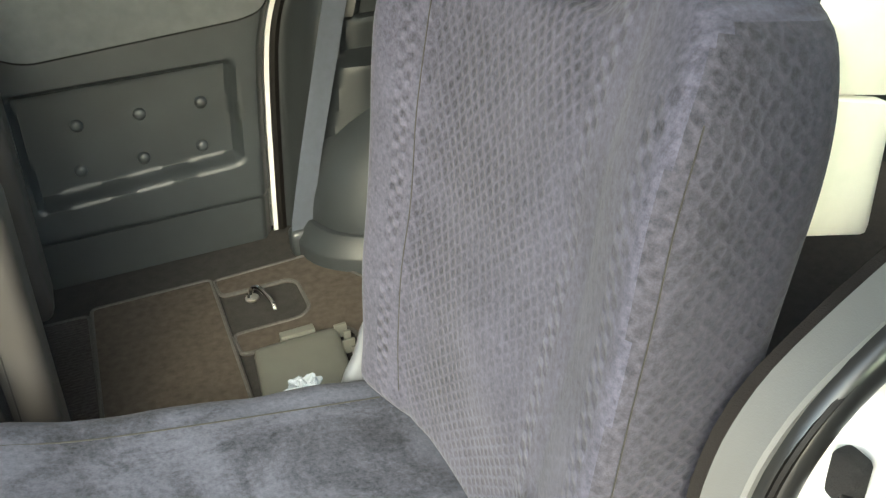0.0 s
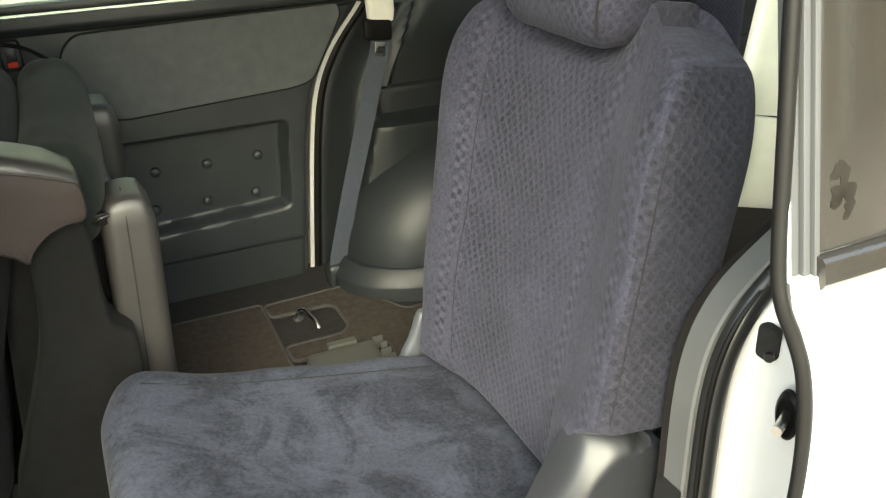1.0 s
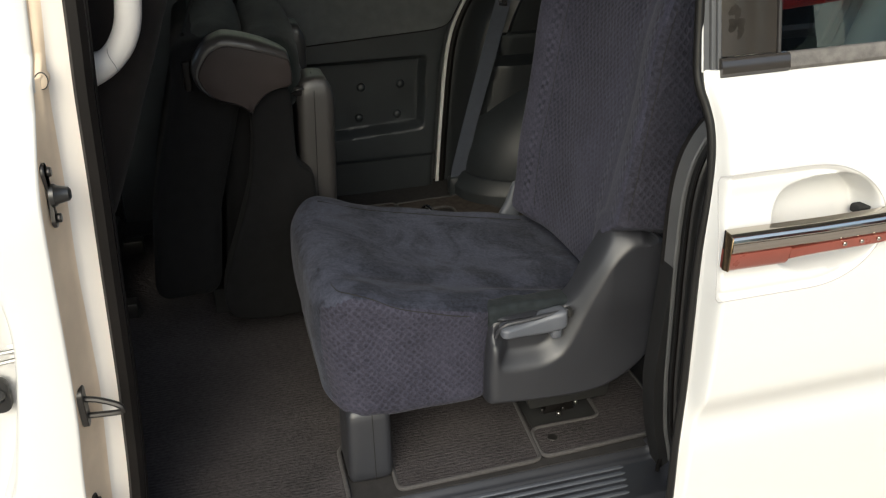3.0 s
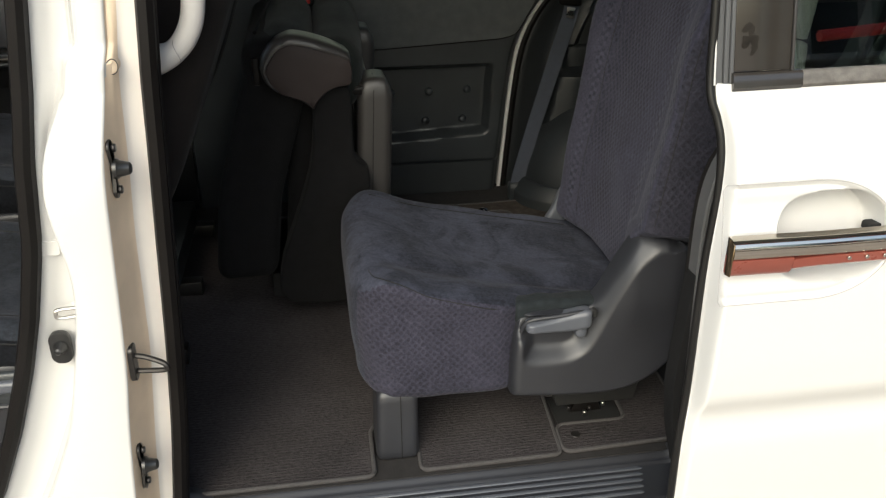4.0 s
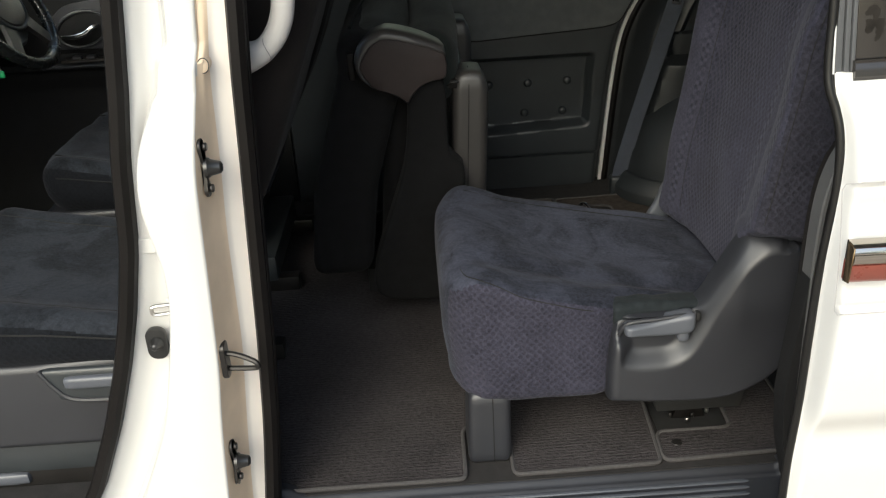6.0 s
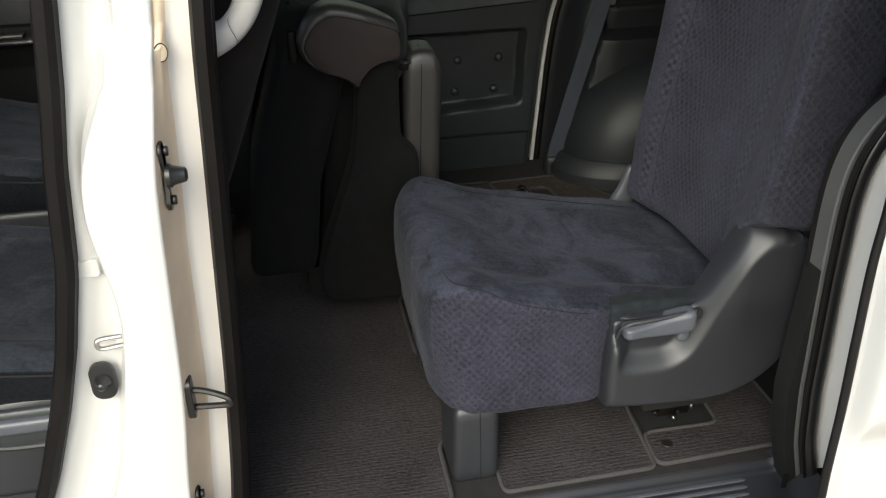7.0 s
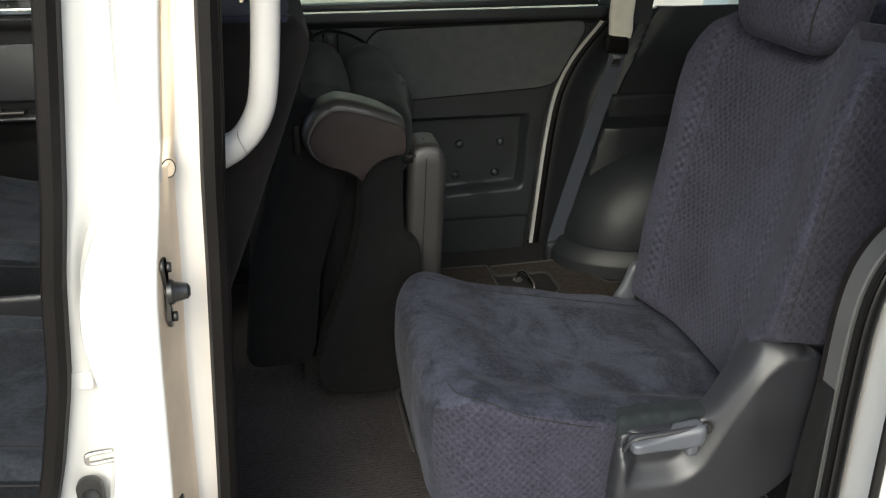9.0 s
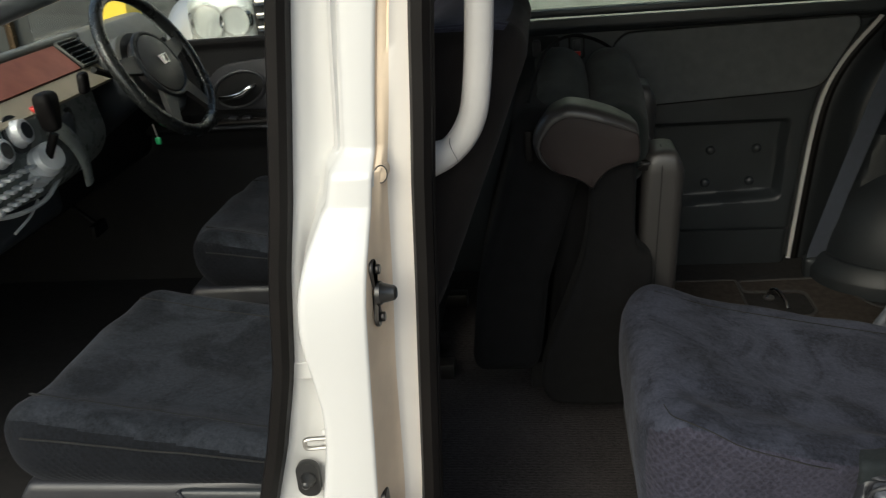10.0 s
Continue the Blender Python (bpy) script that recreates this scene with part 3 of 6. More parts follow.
part("jamb_pad", prism(rounded(-0.160, -0.122, 0.900, 0.924, 0.005), "y", 0.1165, 0.130, 0.001, 1), M_WHITE, pillar, "small pressed pad in the jamb")

# pressed beads that sweep down to the sill
for pts in ([(-0.092, 0.735), (-0.105, 0.689), (-0.118, 0.644), (-0.137, 0.587), (-0.159, 0.527), (-0.204, 0.442), (-0.262, 0.350)], [(-0.108, 0.640), (-0.124, 0.586), (-0.154, 0.503), (-0.183, 0.429), (-0.220, 0.345)]):
    part("jamb_bead", sweep(curve_through([(x, 0.1285, z) for x, z in pts], 5), circle(0.011, 12, 0.008), up=(0, -1, 0)), M_WHITE, pillar)

# assist grip inside the pillar
grip_path = curve_through([(0.128, 0.165, 1.62), (0.124, 0.162, 1.50), (0.118, 0.160, 1.36), (0.109, 0.160, 1.26), (0.098, 0.161, 1.215), (0.074, 0.162, 1.184), (0.040, 0.165, 1.170)], 8)
grip = thing("assist_grip", (0.10, 0.16, 1.17), "light grey plastic assist grip on the centre pillar", "grab handle")
part("grip_bar", sweep(grip_path, circle(0.0165, 14, 0.013), up=(0, 1, 0), scale=lambda t: 1.0 + 0.35 * step(0.8, 1.0, t)), M_PLASTL, grip)
part("cap_joint", tube([(0.078 + 0.004 * math.sin(k), 0.162 + 0.0172 * math.cos(t), 1.186 + 0.0172 * math.sin(t)) for k, t in ((t * 2, t) for t in span(0, 2 * math.pi, 21)[:-1])], 0.0004, 5, closed=True), M_LEVER, grip)

# rear edge of the opening
GX = [(0.30, 0.925), (0.40, 0.908), (0.48, 0.890), (0.58, 0.882), (0.78, 0.878), (0.88, 0.878), (0.94, 0.882), (0.98, 0.892), (1.01, 0.908), (1.03, 0.926), (1.06, 0.965), (1.09, 1.010), (1.13, 1.075), (1.20, 1.105), (1.45, 1.140), (1.62, 1.170)]
edge = [(lerp_table(GX, z), z) for z in span(0.33, 1.60, 110)]
edge = [tuple(Vector(e)) for e in curve_through([(x, 0, z) for x, z in edge[::3]], 3)]
part("edge_trim", sweep([(x - 0.0035, 0.098, z) for x, _, z in edge], [(-0.0045, -0.020), (0.0050, -0.020), (0.0050, 0.008), (0.0030, 0.0105), (-0.0015, 0.0105), (-0.0040, 0.0080)], up=(0, -1, 0)), M_RUBBERG, van, "grey cloth covered edge trim")
part("rear_opening_seal", sweep([(x + 0.0145, 0.086, z) for x, _, z in edge], [(-0.0125, -0.014), (0.0130, -0.014)] + [(0.0130 * math.cos(t), 0.015 * math.sin(t)) for t in span(0.0, math.pi, 11)], up=(0, -1, 0)), M_GLOSSR, van, "black rubber bulb seal")
part("seal_groove", tube([(x + 0.003, 0.078, z) for x, _, z in edge], 0.003, 6, up=(0, -1, 0)), M_RUBBER, van)
rows = []
for x, _, z in edge:
    g = x + 0.0265
    far = (max(g + 0.3, 1.5), 2.35) if z < 1.08 else (g + 0.12, g + 0.14)
    rows.append([Vector((g + dx, y, z)) for dx, y in ((0.0, 0.095), (0.010, 0.074), (0.020, 0.066), (0.028, 0.050), (0.030, 0.030), (0.040, 0.012), (0.060, 0.004), (0.10, 0.002))] + [Vector((far[0], 0.0, z)), Vector((far[1], 0.02, z))])
part("rear_jamb", loft(rows), M_WHITE, van, "white painted rear door jamb")
# latch recess and rubber guide cup on the jamb
lt = part("latch_recess", softbox((0.928, 0.052, 0.962), (0.945, 0.074, 1.000), 0.006, 6), M_CARPET, van, "brown black latch recess")
part("latch_roller", tube([(0.936, 0.060, 0.972), (0.926, 0.050, 0.972)], 0.005, 10), M_BLACKM, lt)
cup = part("guide_cup", loft([[Vector((0.931 - d, 0.020 - 0.5 * d + 0.7 * r * math.cos(t), 0.925 + 1.25 * r * math.sin(t))) for t in span(0, 2 * math.pi, 21)[:-1]] for d, r in ((0.0, 0.022), (0.005, 0.022), (0.008, 0.018), (0.004, 0.012))], True, True), M_RUBBER, van, "black rubber guide cup")
part("guide_pin", tube([(0.930, 0.020, 0.925), (0.912, 0.010, 0.925), (0.900, 0.004, 0.925)], 0.0055, 10), M_STEEL, cup, "bright guide pin")
# black scuff trim that laps over the lower part of the edge trim
LAP = [(0.30, 0.024), (0.57, 0.027), (0.68, 0.019), (0.78, 0.0095), (0.80, 0.0080)]
rows = [[Vector((x - lerp_table(LAP, z), 0.128, z)), Vector((x - lerp_table(LAP, z), 0.093, z)), Vector((x - lerp_table(LAP, z) + 0.0015, 0.0895, z)), Vector((x - 0.0080, 0.0880, z)), Vector((x - 0.0078, 0.100, z))] for x, _, z in edge if z < 0.80]
part("scuff_trim", loft(rows), M_FOOT, van, "black scuff trim beside the seal")
# inner side of the near rear quarter: dark trim
part("near_quarter_trim", sheet(span(0.84, 2.35, 60), span(0.33, 1.13, 40), lambda u, v: (max(u, lerp_table(GX, v) - 0.009), 0.128 - 0.02 * step(0.95, 1.3, u), v), (0, -0.010, 0)), M_SEATBACK, van, "dark grained rear side trim")
part("tailgate", sheet(span(0.0, 1.69, 8), span(0.30, 1.08, 8), lambda u, v: (2.34 + 0.05 * math.sin(math.pi * u / 1.69) - 0.12 * step(1.0, 1.7, v), u, v), (0.03, 0, 0)), M_PLASTD, van, "dark inner face of the tailgate")
part("roof_panel", sheet(span(-0.85, 2.35, 12), span(0.06, 1.63, 10), lambda u, v: (u, v, 1.69 + 0.06 * math.sin(math.pi * (v - 0.06) / 1.57)), (0, 0, 0.02)), M_WHITE, van)
part("headliner", sheet(span(-0.80, 2.32, 12), span(0.10, 1.59, 10), lambda u, v: (u, v, 1.645 + 0.035 * math.sin(math.pi * (v - 0.1) / 1.49)), (0, 0, 0.012)), M_HEAD, van, "grey cloth headliner")
part("side_sill", loft([[Vector((x, y, z)) for y, z in ((0.155, 0.34), (0.02, 0.335), (0.0, 0.30), (0.0, 0.20), (0.03, 0.14), (0.20, 0.14))] for x in span(-1.2, 2.3, 4)]), M_WHITE, van, "white painted side sill")
part("underbody", box((-1.6, 0.12, 0.16), (2.33, 1.58, 0.36), 0.02), M_RUBBER, van)
for wx in (-1.95, 1.235):
    for wy, wd in ((0.006, 0.108), (1.53, 0.15)):
        w = part("wheel", disc((wx, wy, 0.315), "y", 0.315, wd, 32, 0.02), M_RUBBER, van, "black tyre")
        part("hub_cap", disc((wx, -0.006 if wy < 1 else 1.678, 0.315), "y", 0.19, 0.014, 24, 0.003), M_SILVER, w, "silver wheel disc")
part("roof_rail_near", tube([(x, 0.10, 1.63) for x in span(-0.8, 2.3, 6)], 0.045, 10), M_PLASTD, van)
part("roof_rail_far", tube([(x, 1.585, 1.62) for x in span(-0.8, 2.3, 6)], 0.05, 10), M_PLASTD, van)
part("front_pillar_near", tube([(-0.80, 0.10, 1.63), (-1.20, 0.08, 1.30), (-1.70, 0.07, 1.15)], 0.04, 10), M_PLASTD, van)
part("front_pillar_far", tube([(-0.80, 1.59, 1.63), (-1.20, 1.60, 1.30), (-1.70, 1.61, 1.15)], 0.045, 10), M_PLASTD, van)
part("windscreen", sheet(span(0.10, 1.59, 8), span(0, 1, 6), lambda u, v: (-1.75 + 0.95 * v - 0.10 * math.sin(math.pi * (u - 0.1) / 1.49), u, 1.03 + 0.61 * v), (0.005, 0, 0.003)), M_GLASS, van, "clear windscreen").visible_shadow = False
part("bonnet", softbox((-2.50, 0.03, 0.28), (-1.765, 1.66, 1.02), 0.12, 16, lambda p: Vector((p.x, p.y, p.z - 0.28 * step(-2.0, -2.5, p.x) * (p.z - 0.28) / 0.74))), M_WHITE, van, "white bonnet and nose")
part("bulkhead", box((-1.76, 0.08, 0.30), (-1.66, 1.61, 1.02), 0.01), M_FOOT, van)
part("far_centre_pillar", loft([[Vector((x, y, z)) for x, y in ((-0.13, 1.60), (-0.11, 1.545), (0.03, 1.545), (0.05, 1.60))] for z in span(0.34, 1.62, 4)], True), M_PLASTD, van, "dark trim of the far centre pillar")
part("far_rear_pillar", loft([[Vector((x + (z - 1.1) * 0.12, y, z)) for x, y in ((1.04, 1.60), (1.06, 1.50), (1.16, 1.49), (1.18, 1.60))] for z in span(1.08, 1.62, 4)], True), M_PLASTD, van, "dark trim of the far rear pillar")

# far side: outer skin, white opening flange, inner rear quarter
part("far_outer_skin", sheet(span(-1.6, 2.35, 30), span(0.20, 1.10, 10), lambda u, v: (u, 1.69 - 0.03 * step(0.8, 1.1, v), v), (0, 0.012, 0)), M_WHITE, van)
OX = [(0.36, 0.865), (0.50, 0.877), (0.63, 0.889), (0.72, 0.898), (0.79, 0.907), (0.85, 0.917), (0.90, 0.932), (0.95, 0.955), (1.00, 0.988), (1.04, 1.022), (1.08, 1.058), (1.12, 1.080), (1.30, 1.11), (1.60, 1.15)]
open_far = [(smooth_table(OX, z), 1.602, z) for z in span(0.365, 1.58, 70)]
part("white_flange", sweep([(x, y - 0.024, z) for x, y, z in open_far], [(-0.0075, -0.003), (0.0030, -0.003), (0.0035, 0.000), (0.0030, 0.003), (-0.0075, 0.003)], up=(0, -1, 0)), M_WHITE, van, "white painted edge of the far door opening")
part("far_opening_seal", sweep([(x + 0.014, y - 0.018, z) for x, y, z in open_far], [(-0.009, -0.012), (0.009, -0.012), (0.009, 0.008), (0.0, 0.013), (-0.009, 0.008)], up=(0, -1, 0)), M_RUBBER, van, "black rubber bulb seal")


def quarter(u, v):
    x0 = smooth_table(OX, v) + 0.022
    x = x0 + (2.30 - x0) * u
    y = 1.585 - 0.085 * step(0.0, 0.07, x - x0) - 0.02 * step(0.07, 0.16, x - x0)
    # raised storage panel above the wheel arch
    e = step(0.985, 1.000, x - 0.22 * (v - 0.62)) * step(0.80, 0.788, v) * step(0.56, 0.60, v)
    y -= 0.030 * e
    # long scoop under the quarter window
    s = step(1.075, 1.10, x - 0.42 * (v - 0.88)) * step(0.868, 0.885, v)
    y += 0.045 * s
    y += 0.030 * step(0.885, 0.872, v) * step(0.80, 0.81, v) * step(1.04, 1.07, x)
    return (x, y, v)


part("far_quarter_trim", sheet(span(0, 1, 150), span(0.385, 1.12, 110), quarter, (0, 0.012, 0)), M_QUARTER, van, "dark grained rear side trim")


rows = []
for s in span(0, 1, 16):
    q = s * math.pi / 2
    rows.append([Vector((1.235 - 0.312 * math.cos(t) * math.cos(q) ** 0.75, 1.50 - 0.222 * math.sin(q) ** 0.85, 0.455 + 0.285 * math.sin(t) * math.cos(q) ** 0.75)) for t in span(0, math.pi, 33)])
arch = part("wheel_arch_cover", loft(rows), M_ARCH, van, "smooth black moulded wheel arch cover")
pl = [(1.235 - 0.350 * math.cos(t) * (abs(math.cos(t)) ** 0.15), 1.50 - 0.262 * math.sin(t) ** 0.6) for t in span(0, math.pi, 33)]
rows = [[Vector((1.235 + (x - 1.235) * k, 1.50 - (1.50 - y) * k, z)) for x, y in pl] for z, k in ((0.385, 1.00), (0.430, 1.00), (0.436, 0.995), (0.466, 0.925), (0.472, 0.905), (0.473, 0.80))]
part("arch_plinth", loft(rows), M_ARCH, van, "stepped base of the wheel arch cover")

# floor
part("floor", sheet(span(-1.75, 2.32, 20), span(0.142, 1.60, 12), lambda u, v: (u, v, 0.396), (0, 0, -0.03)), M_CARPET)
tagged(bpy.data.objects["floor"], "brown black carpeted cabin floor", "floor", kind="structure")

# step plate in the door opening
sill = thing("step_plate", (0.45, 0.09, 0.36), "charcoal plastic step plate with raised ribs in the doorway", "step plate")


def sill_fn(u, v):
    z = 0.386 + 0.008 * step(0.126, 0.144, v) - 0.004 * step(0.125, 0.118, v) - 0.055 * step(0.035, -0.010, v)
    z += 0.030 * step(0.880, 0.925, u) + 0.020 * step(0.045, 0.0, u)
    return (u, v, z)


part("plate", sheet(span(-0.02, 0.93, 90), span(-0.012, 0.158, 60), sill_fn, (0, 0, -0.02)), M_PLAST, sill)
for y in (0.114, 0.098, 0.082, 0.066, 0.050):
    x1 = 0.826 - (0.114 - y) * 0.3
    part("rib", loft([[Vector((x, y + dy * (1 - 0.6 * e), 0.3815 + dz * (1 - 0.8 * e))) for dy, dz in ((-0.0045, 0), (-0.003, 0.0028), (0, 0.0036), (0.003, 0.0028), (0.0045, 0))] for x, e in ((0.05, 1), (0.058, 0), (0.4, 0), (x1 - 0.008, 0), (x1, 1))]), M_LEVER, sill)
part("end_clip", tube(curve_through([(0.872, 0.075, 0.392), (0.884, 0.090, 0.400), (0.90, 0.098, 0.410), (0.918, 0.102, 0.420)], 4), 0.004, 8), M_RUBBER, sill)

# floor mats


def mat(poly, label, surface=M_MAT):
    cx, cy = sum(p[0] for p in poly) / len(poly), sum(p[1] for p in poly) / len(poly)
    m = thing("floor_mat", (cx, cy, 0.396), label, "floor mat", "cabin floor mats")
    part("mat_surface", prism(poly, "z", 0.396, 0.4035, 0.0), surface, m, smooth=False)
    part("binding", tube([(x, y, 0.4025) for x, y in poly], 0.0042, 8, closed=True), M_BIND, m, "overlocked edge binding")
    return m


def corner_round(pts, r=0.015, n=4):
    out = []
    k = len(pts)
    for i, p in enumerate(pts):
        p, a, b = Vector(p), Vector(pts[i - 1]), Vector(pts[(i + 1) % k])
        ra = min(r, (a - p).length * 0.45, (b - p).length * 0.45)
        s, e = p + (a - p).normalized() * ra, p + (b - p).normalized() * ra
        for j in range(n + 1):
            t = j / n
            out.append(tuple(s * (1 - t) ** 2 + p * 2 * t * (1 - t) + e * t * t))
    return out


mat(corner_round([(-0.20, 0.148), (0.326, 0.148), (0.328, 0.285), (0.345, 0.305), (0.405, 0.310), (0.405, 0.560), (0.350, 0.566), (0.333, 0.580), (0.331, 0.80), (0.44, 0.98), (0.44, 1.40), (-0.20, 1.42)]), "ribbed dark grey front floor mat with bound edge")
mat(corner_round([(0.413, 0.150), (0.680, 0.154), (0.694, 0.36), (0.70, 0.62), (0.425, 0.62)]), "ribbed dark grey floor mat under the seat")
m3 = mat(corner_round([(0.686, 0.158), (0.960, 0.168), (0.960, 0.62), (0.70, 0.62), (0.696, 0.345), (0.842, 0.340), (0.836, 0.240), (0.692, 0.242)], 0.02), "ribbed dark grey floor mat cut out round a seat catch")
bm = disc((0.722, 0.204, 0.4035), "z", 0.010, 0.0025, 16)
part("eyelet", bm, M_BLACKM, m3, "dark metal eyelet")
mat(corner_round([(0.69, 1.41), (0.695, 1.345), (0.835, 1.345), (0.850, 1.325), (0.850, 1.225), (0.825, 1.200), (0.69, 1.200), (0.692, 1.132), (0.890, 1.130), (0.905, 1.11), (0.905, 0.95), (0.99, 0.95), (1.6, 0.95), (1.6, 1.22), (1.0, 1.24), (0.93, 1.38), (0.90, 1.42)], 0.016), "flat brown grey rear floor mat with cut outs", M_MATB)
mat(corner_round([(0.435, 0.80), (0.680, 0.80), (0.687, 1.42), (0.445, 1.42)]), "flat brown grey middle floor mat with bound edge", M_MATB)

# seat catch sunk in the floor under the seat
ca = thing("seat_catch", (0.765, 0.29, 0.396), "black steel seat catch bolted to the floor", "seat catch")
# flat near-black sheet paints the shaded depth of the well
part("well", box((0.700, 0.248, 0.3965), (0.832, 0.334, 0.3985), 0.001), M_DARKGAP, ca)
part("bracket", prism([(0.735, 0.399), (0.80, 0.399), (0.793, 0.418), (0.775, 0.432), (0.757, 0.432), (0.742, 0.418)], "y", 0.283, 0.303, 0.002), M_RUBBER, ca)
for x, y, r in ((0.730, 0.278, 0.0050), (0.757, 0.259, 0.0062), (0.771, 0.272, 0.0045), (0.803, 0.284, 0.0055), (0.764, 0.318, 0.0050)):
    part("bolt", disc((x, y, 0.4085 if y < 0.3 else 0.4), "z", r * 0.8, 0.009, 6), M_STEEL if r > 0.0054 else M_BLACKM, ca)
# bright loop in the far floor recess
cb = thing("floor_anchor", (0.765, 1.29, 0.396), "bright steel floor anchor loop in a mat cut out", "floor anchor")
part("loop", tube(curve_through([(0.745, 1.315, 0.397), (0.755, 1.312, 0.424), (0.768, 1.300, 0.428), (0.782, 1.270, 0.412), (0.785, 1.255, 0.397)], 5), 0.005, 8), M_CHROME, cb)
part("washer", disc((0.752, 1.315, 0.397), "z", 0.014, 0.006, 16), M_STEEL, cb)
# grey duct outlet on the far floor
cv = thing("heater_outlet", (0.80, 1.05, 0.396), "olive grey plastic heater outlet on the floor", "air outlet")
part("duct", softbox((0.70, 0.93, 0.396), (0.86, 1.105, 0.435), 0.014, 8, lambda p: Vector((p.x + 0.1 * (p.y - 1.0), p.y, p.z))), M_OUTLET, cv)
for i in range(5):
    part("fin", box((0.862 + 0.010 * (i % 2), 1.09 - 0.026 * i, 0.410), (0.886, 1.096 - 0.026 * i, 0.440), 0.002), M_OUTLET, cv)
part("tab", box((0.765, 1.106, 0.41), (0.83, 1.125, 0.436), 0.003), M_OUTLET, cv)
# crumpled tissue
bm = bmesh.new()
bmesh.ops.create_icosphere(bm, subdivisions=4, radius=0.05)
for v in bm.verts:
    n = noise.noise(v.co * 38) + 0.6 * noise.noise(v.co * 80)
    v.co = Vector((0.742, 0.80, 0.556)) + Vector((v.co.x * 0.5, v.co.y * 0.45, v.co.z * 0.4)) * (1 + 0.55 * n)
part("tissue", bm, M_PAPER, None, smooth=False)
tagged(bpy.data.objects["tissue"], "white crumpled tissue lying beside the seat", "tissue")

# ---- open sliding door beside the car ----
door = thing("sliding_door", (0.80, -0.13, 0.30), "white sliding door pushed open along the body side", "car door")
SKIN = [(0.28, -0.150), (0.36, -0.166), (0.50, -0.178), (0.62, -0.182), (0.668, -0.182), (0.700, -0.176), (0.722, -0.178), (0.745, -0.190), (0.80, -0.191), (0.90, -0.187), (0.98, -0.177), (1.06, -0.158), (1.12, -0.136), (1.172, -0.108)]
DEDGE = [(0.28, 0.752), (0.55, 0.750), (0.66, 0.752), (0.75, 0.760), (0.85, 0.764), (0.94, 0.767), (1.02, 0.773), (1.07, 0.777), (1.105, 0.777), (1.13, 0.772), (1.152, 0.766), (1.18, 0.766)]


RUBY = [(0.28, -0.158), (0.55, -0.168), (0.66, -0.164), (0.75, -0.155), (0.85, -0.147), (0.94, -0.140), (1.02, -0.134), (1.07, -0.127), (1.105, -0.120), (1.13, -0.112), (1.152, -0.105), (1.18, -0.098)]


def recess(x, z):
    """Depth of the handle plate: 0 outside, 1 inside, rounded at its rear end."""
    zc, h = 0.976, 0.079
    xr = 0.90
    dz = abs(z - zc)
    if x > xr:
        d = math.hypot((x - xr) / 1.38, dz)
    else:
        d = dz
    return step(h, h - 0.010, d) * step(0.767, 0.776, x), step(h - 0.006, h - 0.012, d) * step(h - 0.030, h - 0.014, d) * step(0.767, 0.776, x)


def skin(u, z):
    x0 = smooth_table(DEDGE, z, 0.012)
    x = x0 + (1.72 - x0) * u
    y = smooth_table(SKIN, z, 0.008)
    a, lip = recess(x, z)
    y += 0.007 * a - 0.003 * lip
    b = abs((x - 0.924) / 0.080) ** 3.0 + abs((z - 0.978) / 0.062) ** 3.0
    y += 0.046 * step(0.0, 0.45, 1 - b) * a
    # rounded front edge
    y += max(0.0, lerp_table(RUBY, z) - 0.002 - y) * (1 - step(0.0, 0.015, x - x0)) ** 2
    return (x, y, z)


us = span(0.0, 0.02, 14)[:-1] + span(0.02, 0.42, 190)[:-1] + span(0.42, 1.0, 20)
zs = span(0.28, 0.64, 30)[:-1] + span(0.64, 0.78, 40)[:-1] + span(0.78, 0.88, 20)[:-1] + span(0.88, 1.05, 90)[:-1] + span(1.05, 1.172, 24)
part("door_skin", sheet(us, zs, skin, (0.002, 0.006, 0)), M_WHITE, door, "white painted door panel with handle recess", crease=60)
rim = [(x, 0.976 + 0.079) for x in span(0.770, 0.89, 14)] + [(0.90 + 0.109 * math.sin(t), 0.976 + 0.079 * math.cos(t)) for t in span(0.0, math.pi, 30)] + [(x, 0.976 - 0.079) for x in span(0.89, 0.770, 14)] + [(0.7655, z) for z in span(0.903, 1.049, 12)]
part("plate_gap", tube([(x, smooth_table(SKIN, z, 0.008) - 0.0002, z) for x, z in rim], 0.0007, 6, up=(0, 1, 0), closed=True), M_PLASTL, door, "fine joint round the handle plate")
rub = curve_through([(0.760, -0.052, 1.62), (0.760, -0.070, 1.40), (0.761, -0.086, 1.25), (0.760, -0.096, 1.18), (0.762, -0.103, 1.152), (0.769, -0.110, 1.130), (0.774, -0.118, 1.105), (0.776, -0.125, 1.07), (0.775, -0.131, 1.02), (0.768, -0.137, 0.94), (0.763, -0.145, 0.85), (0.759, -0.153, 0.75), (0.751, -0.162, 0.66), (0.749, -0.166, 0.55), (0.751, -0.156, 0.30)], 8)
part("door_edge_seal", tube([(p[0] - 0.003 * step(1.12, 0.90, p[2]), p[1] - 0.001, p[2]) for p in rub], 0.0056, 12, up=(0, -1, 0)), M_EDGE, door, "black rubber door edge seal")


def tilt(p):
    return Vector((p[0], p[1] + 0.20 * (p[2] - 1.17), p[2]))


def tilted(bm):
    for v in bm.verts:
        v.co = tilt(v.co)
    return bm


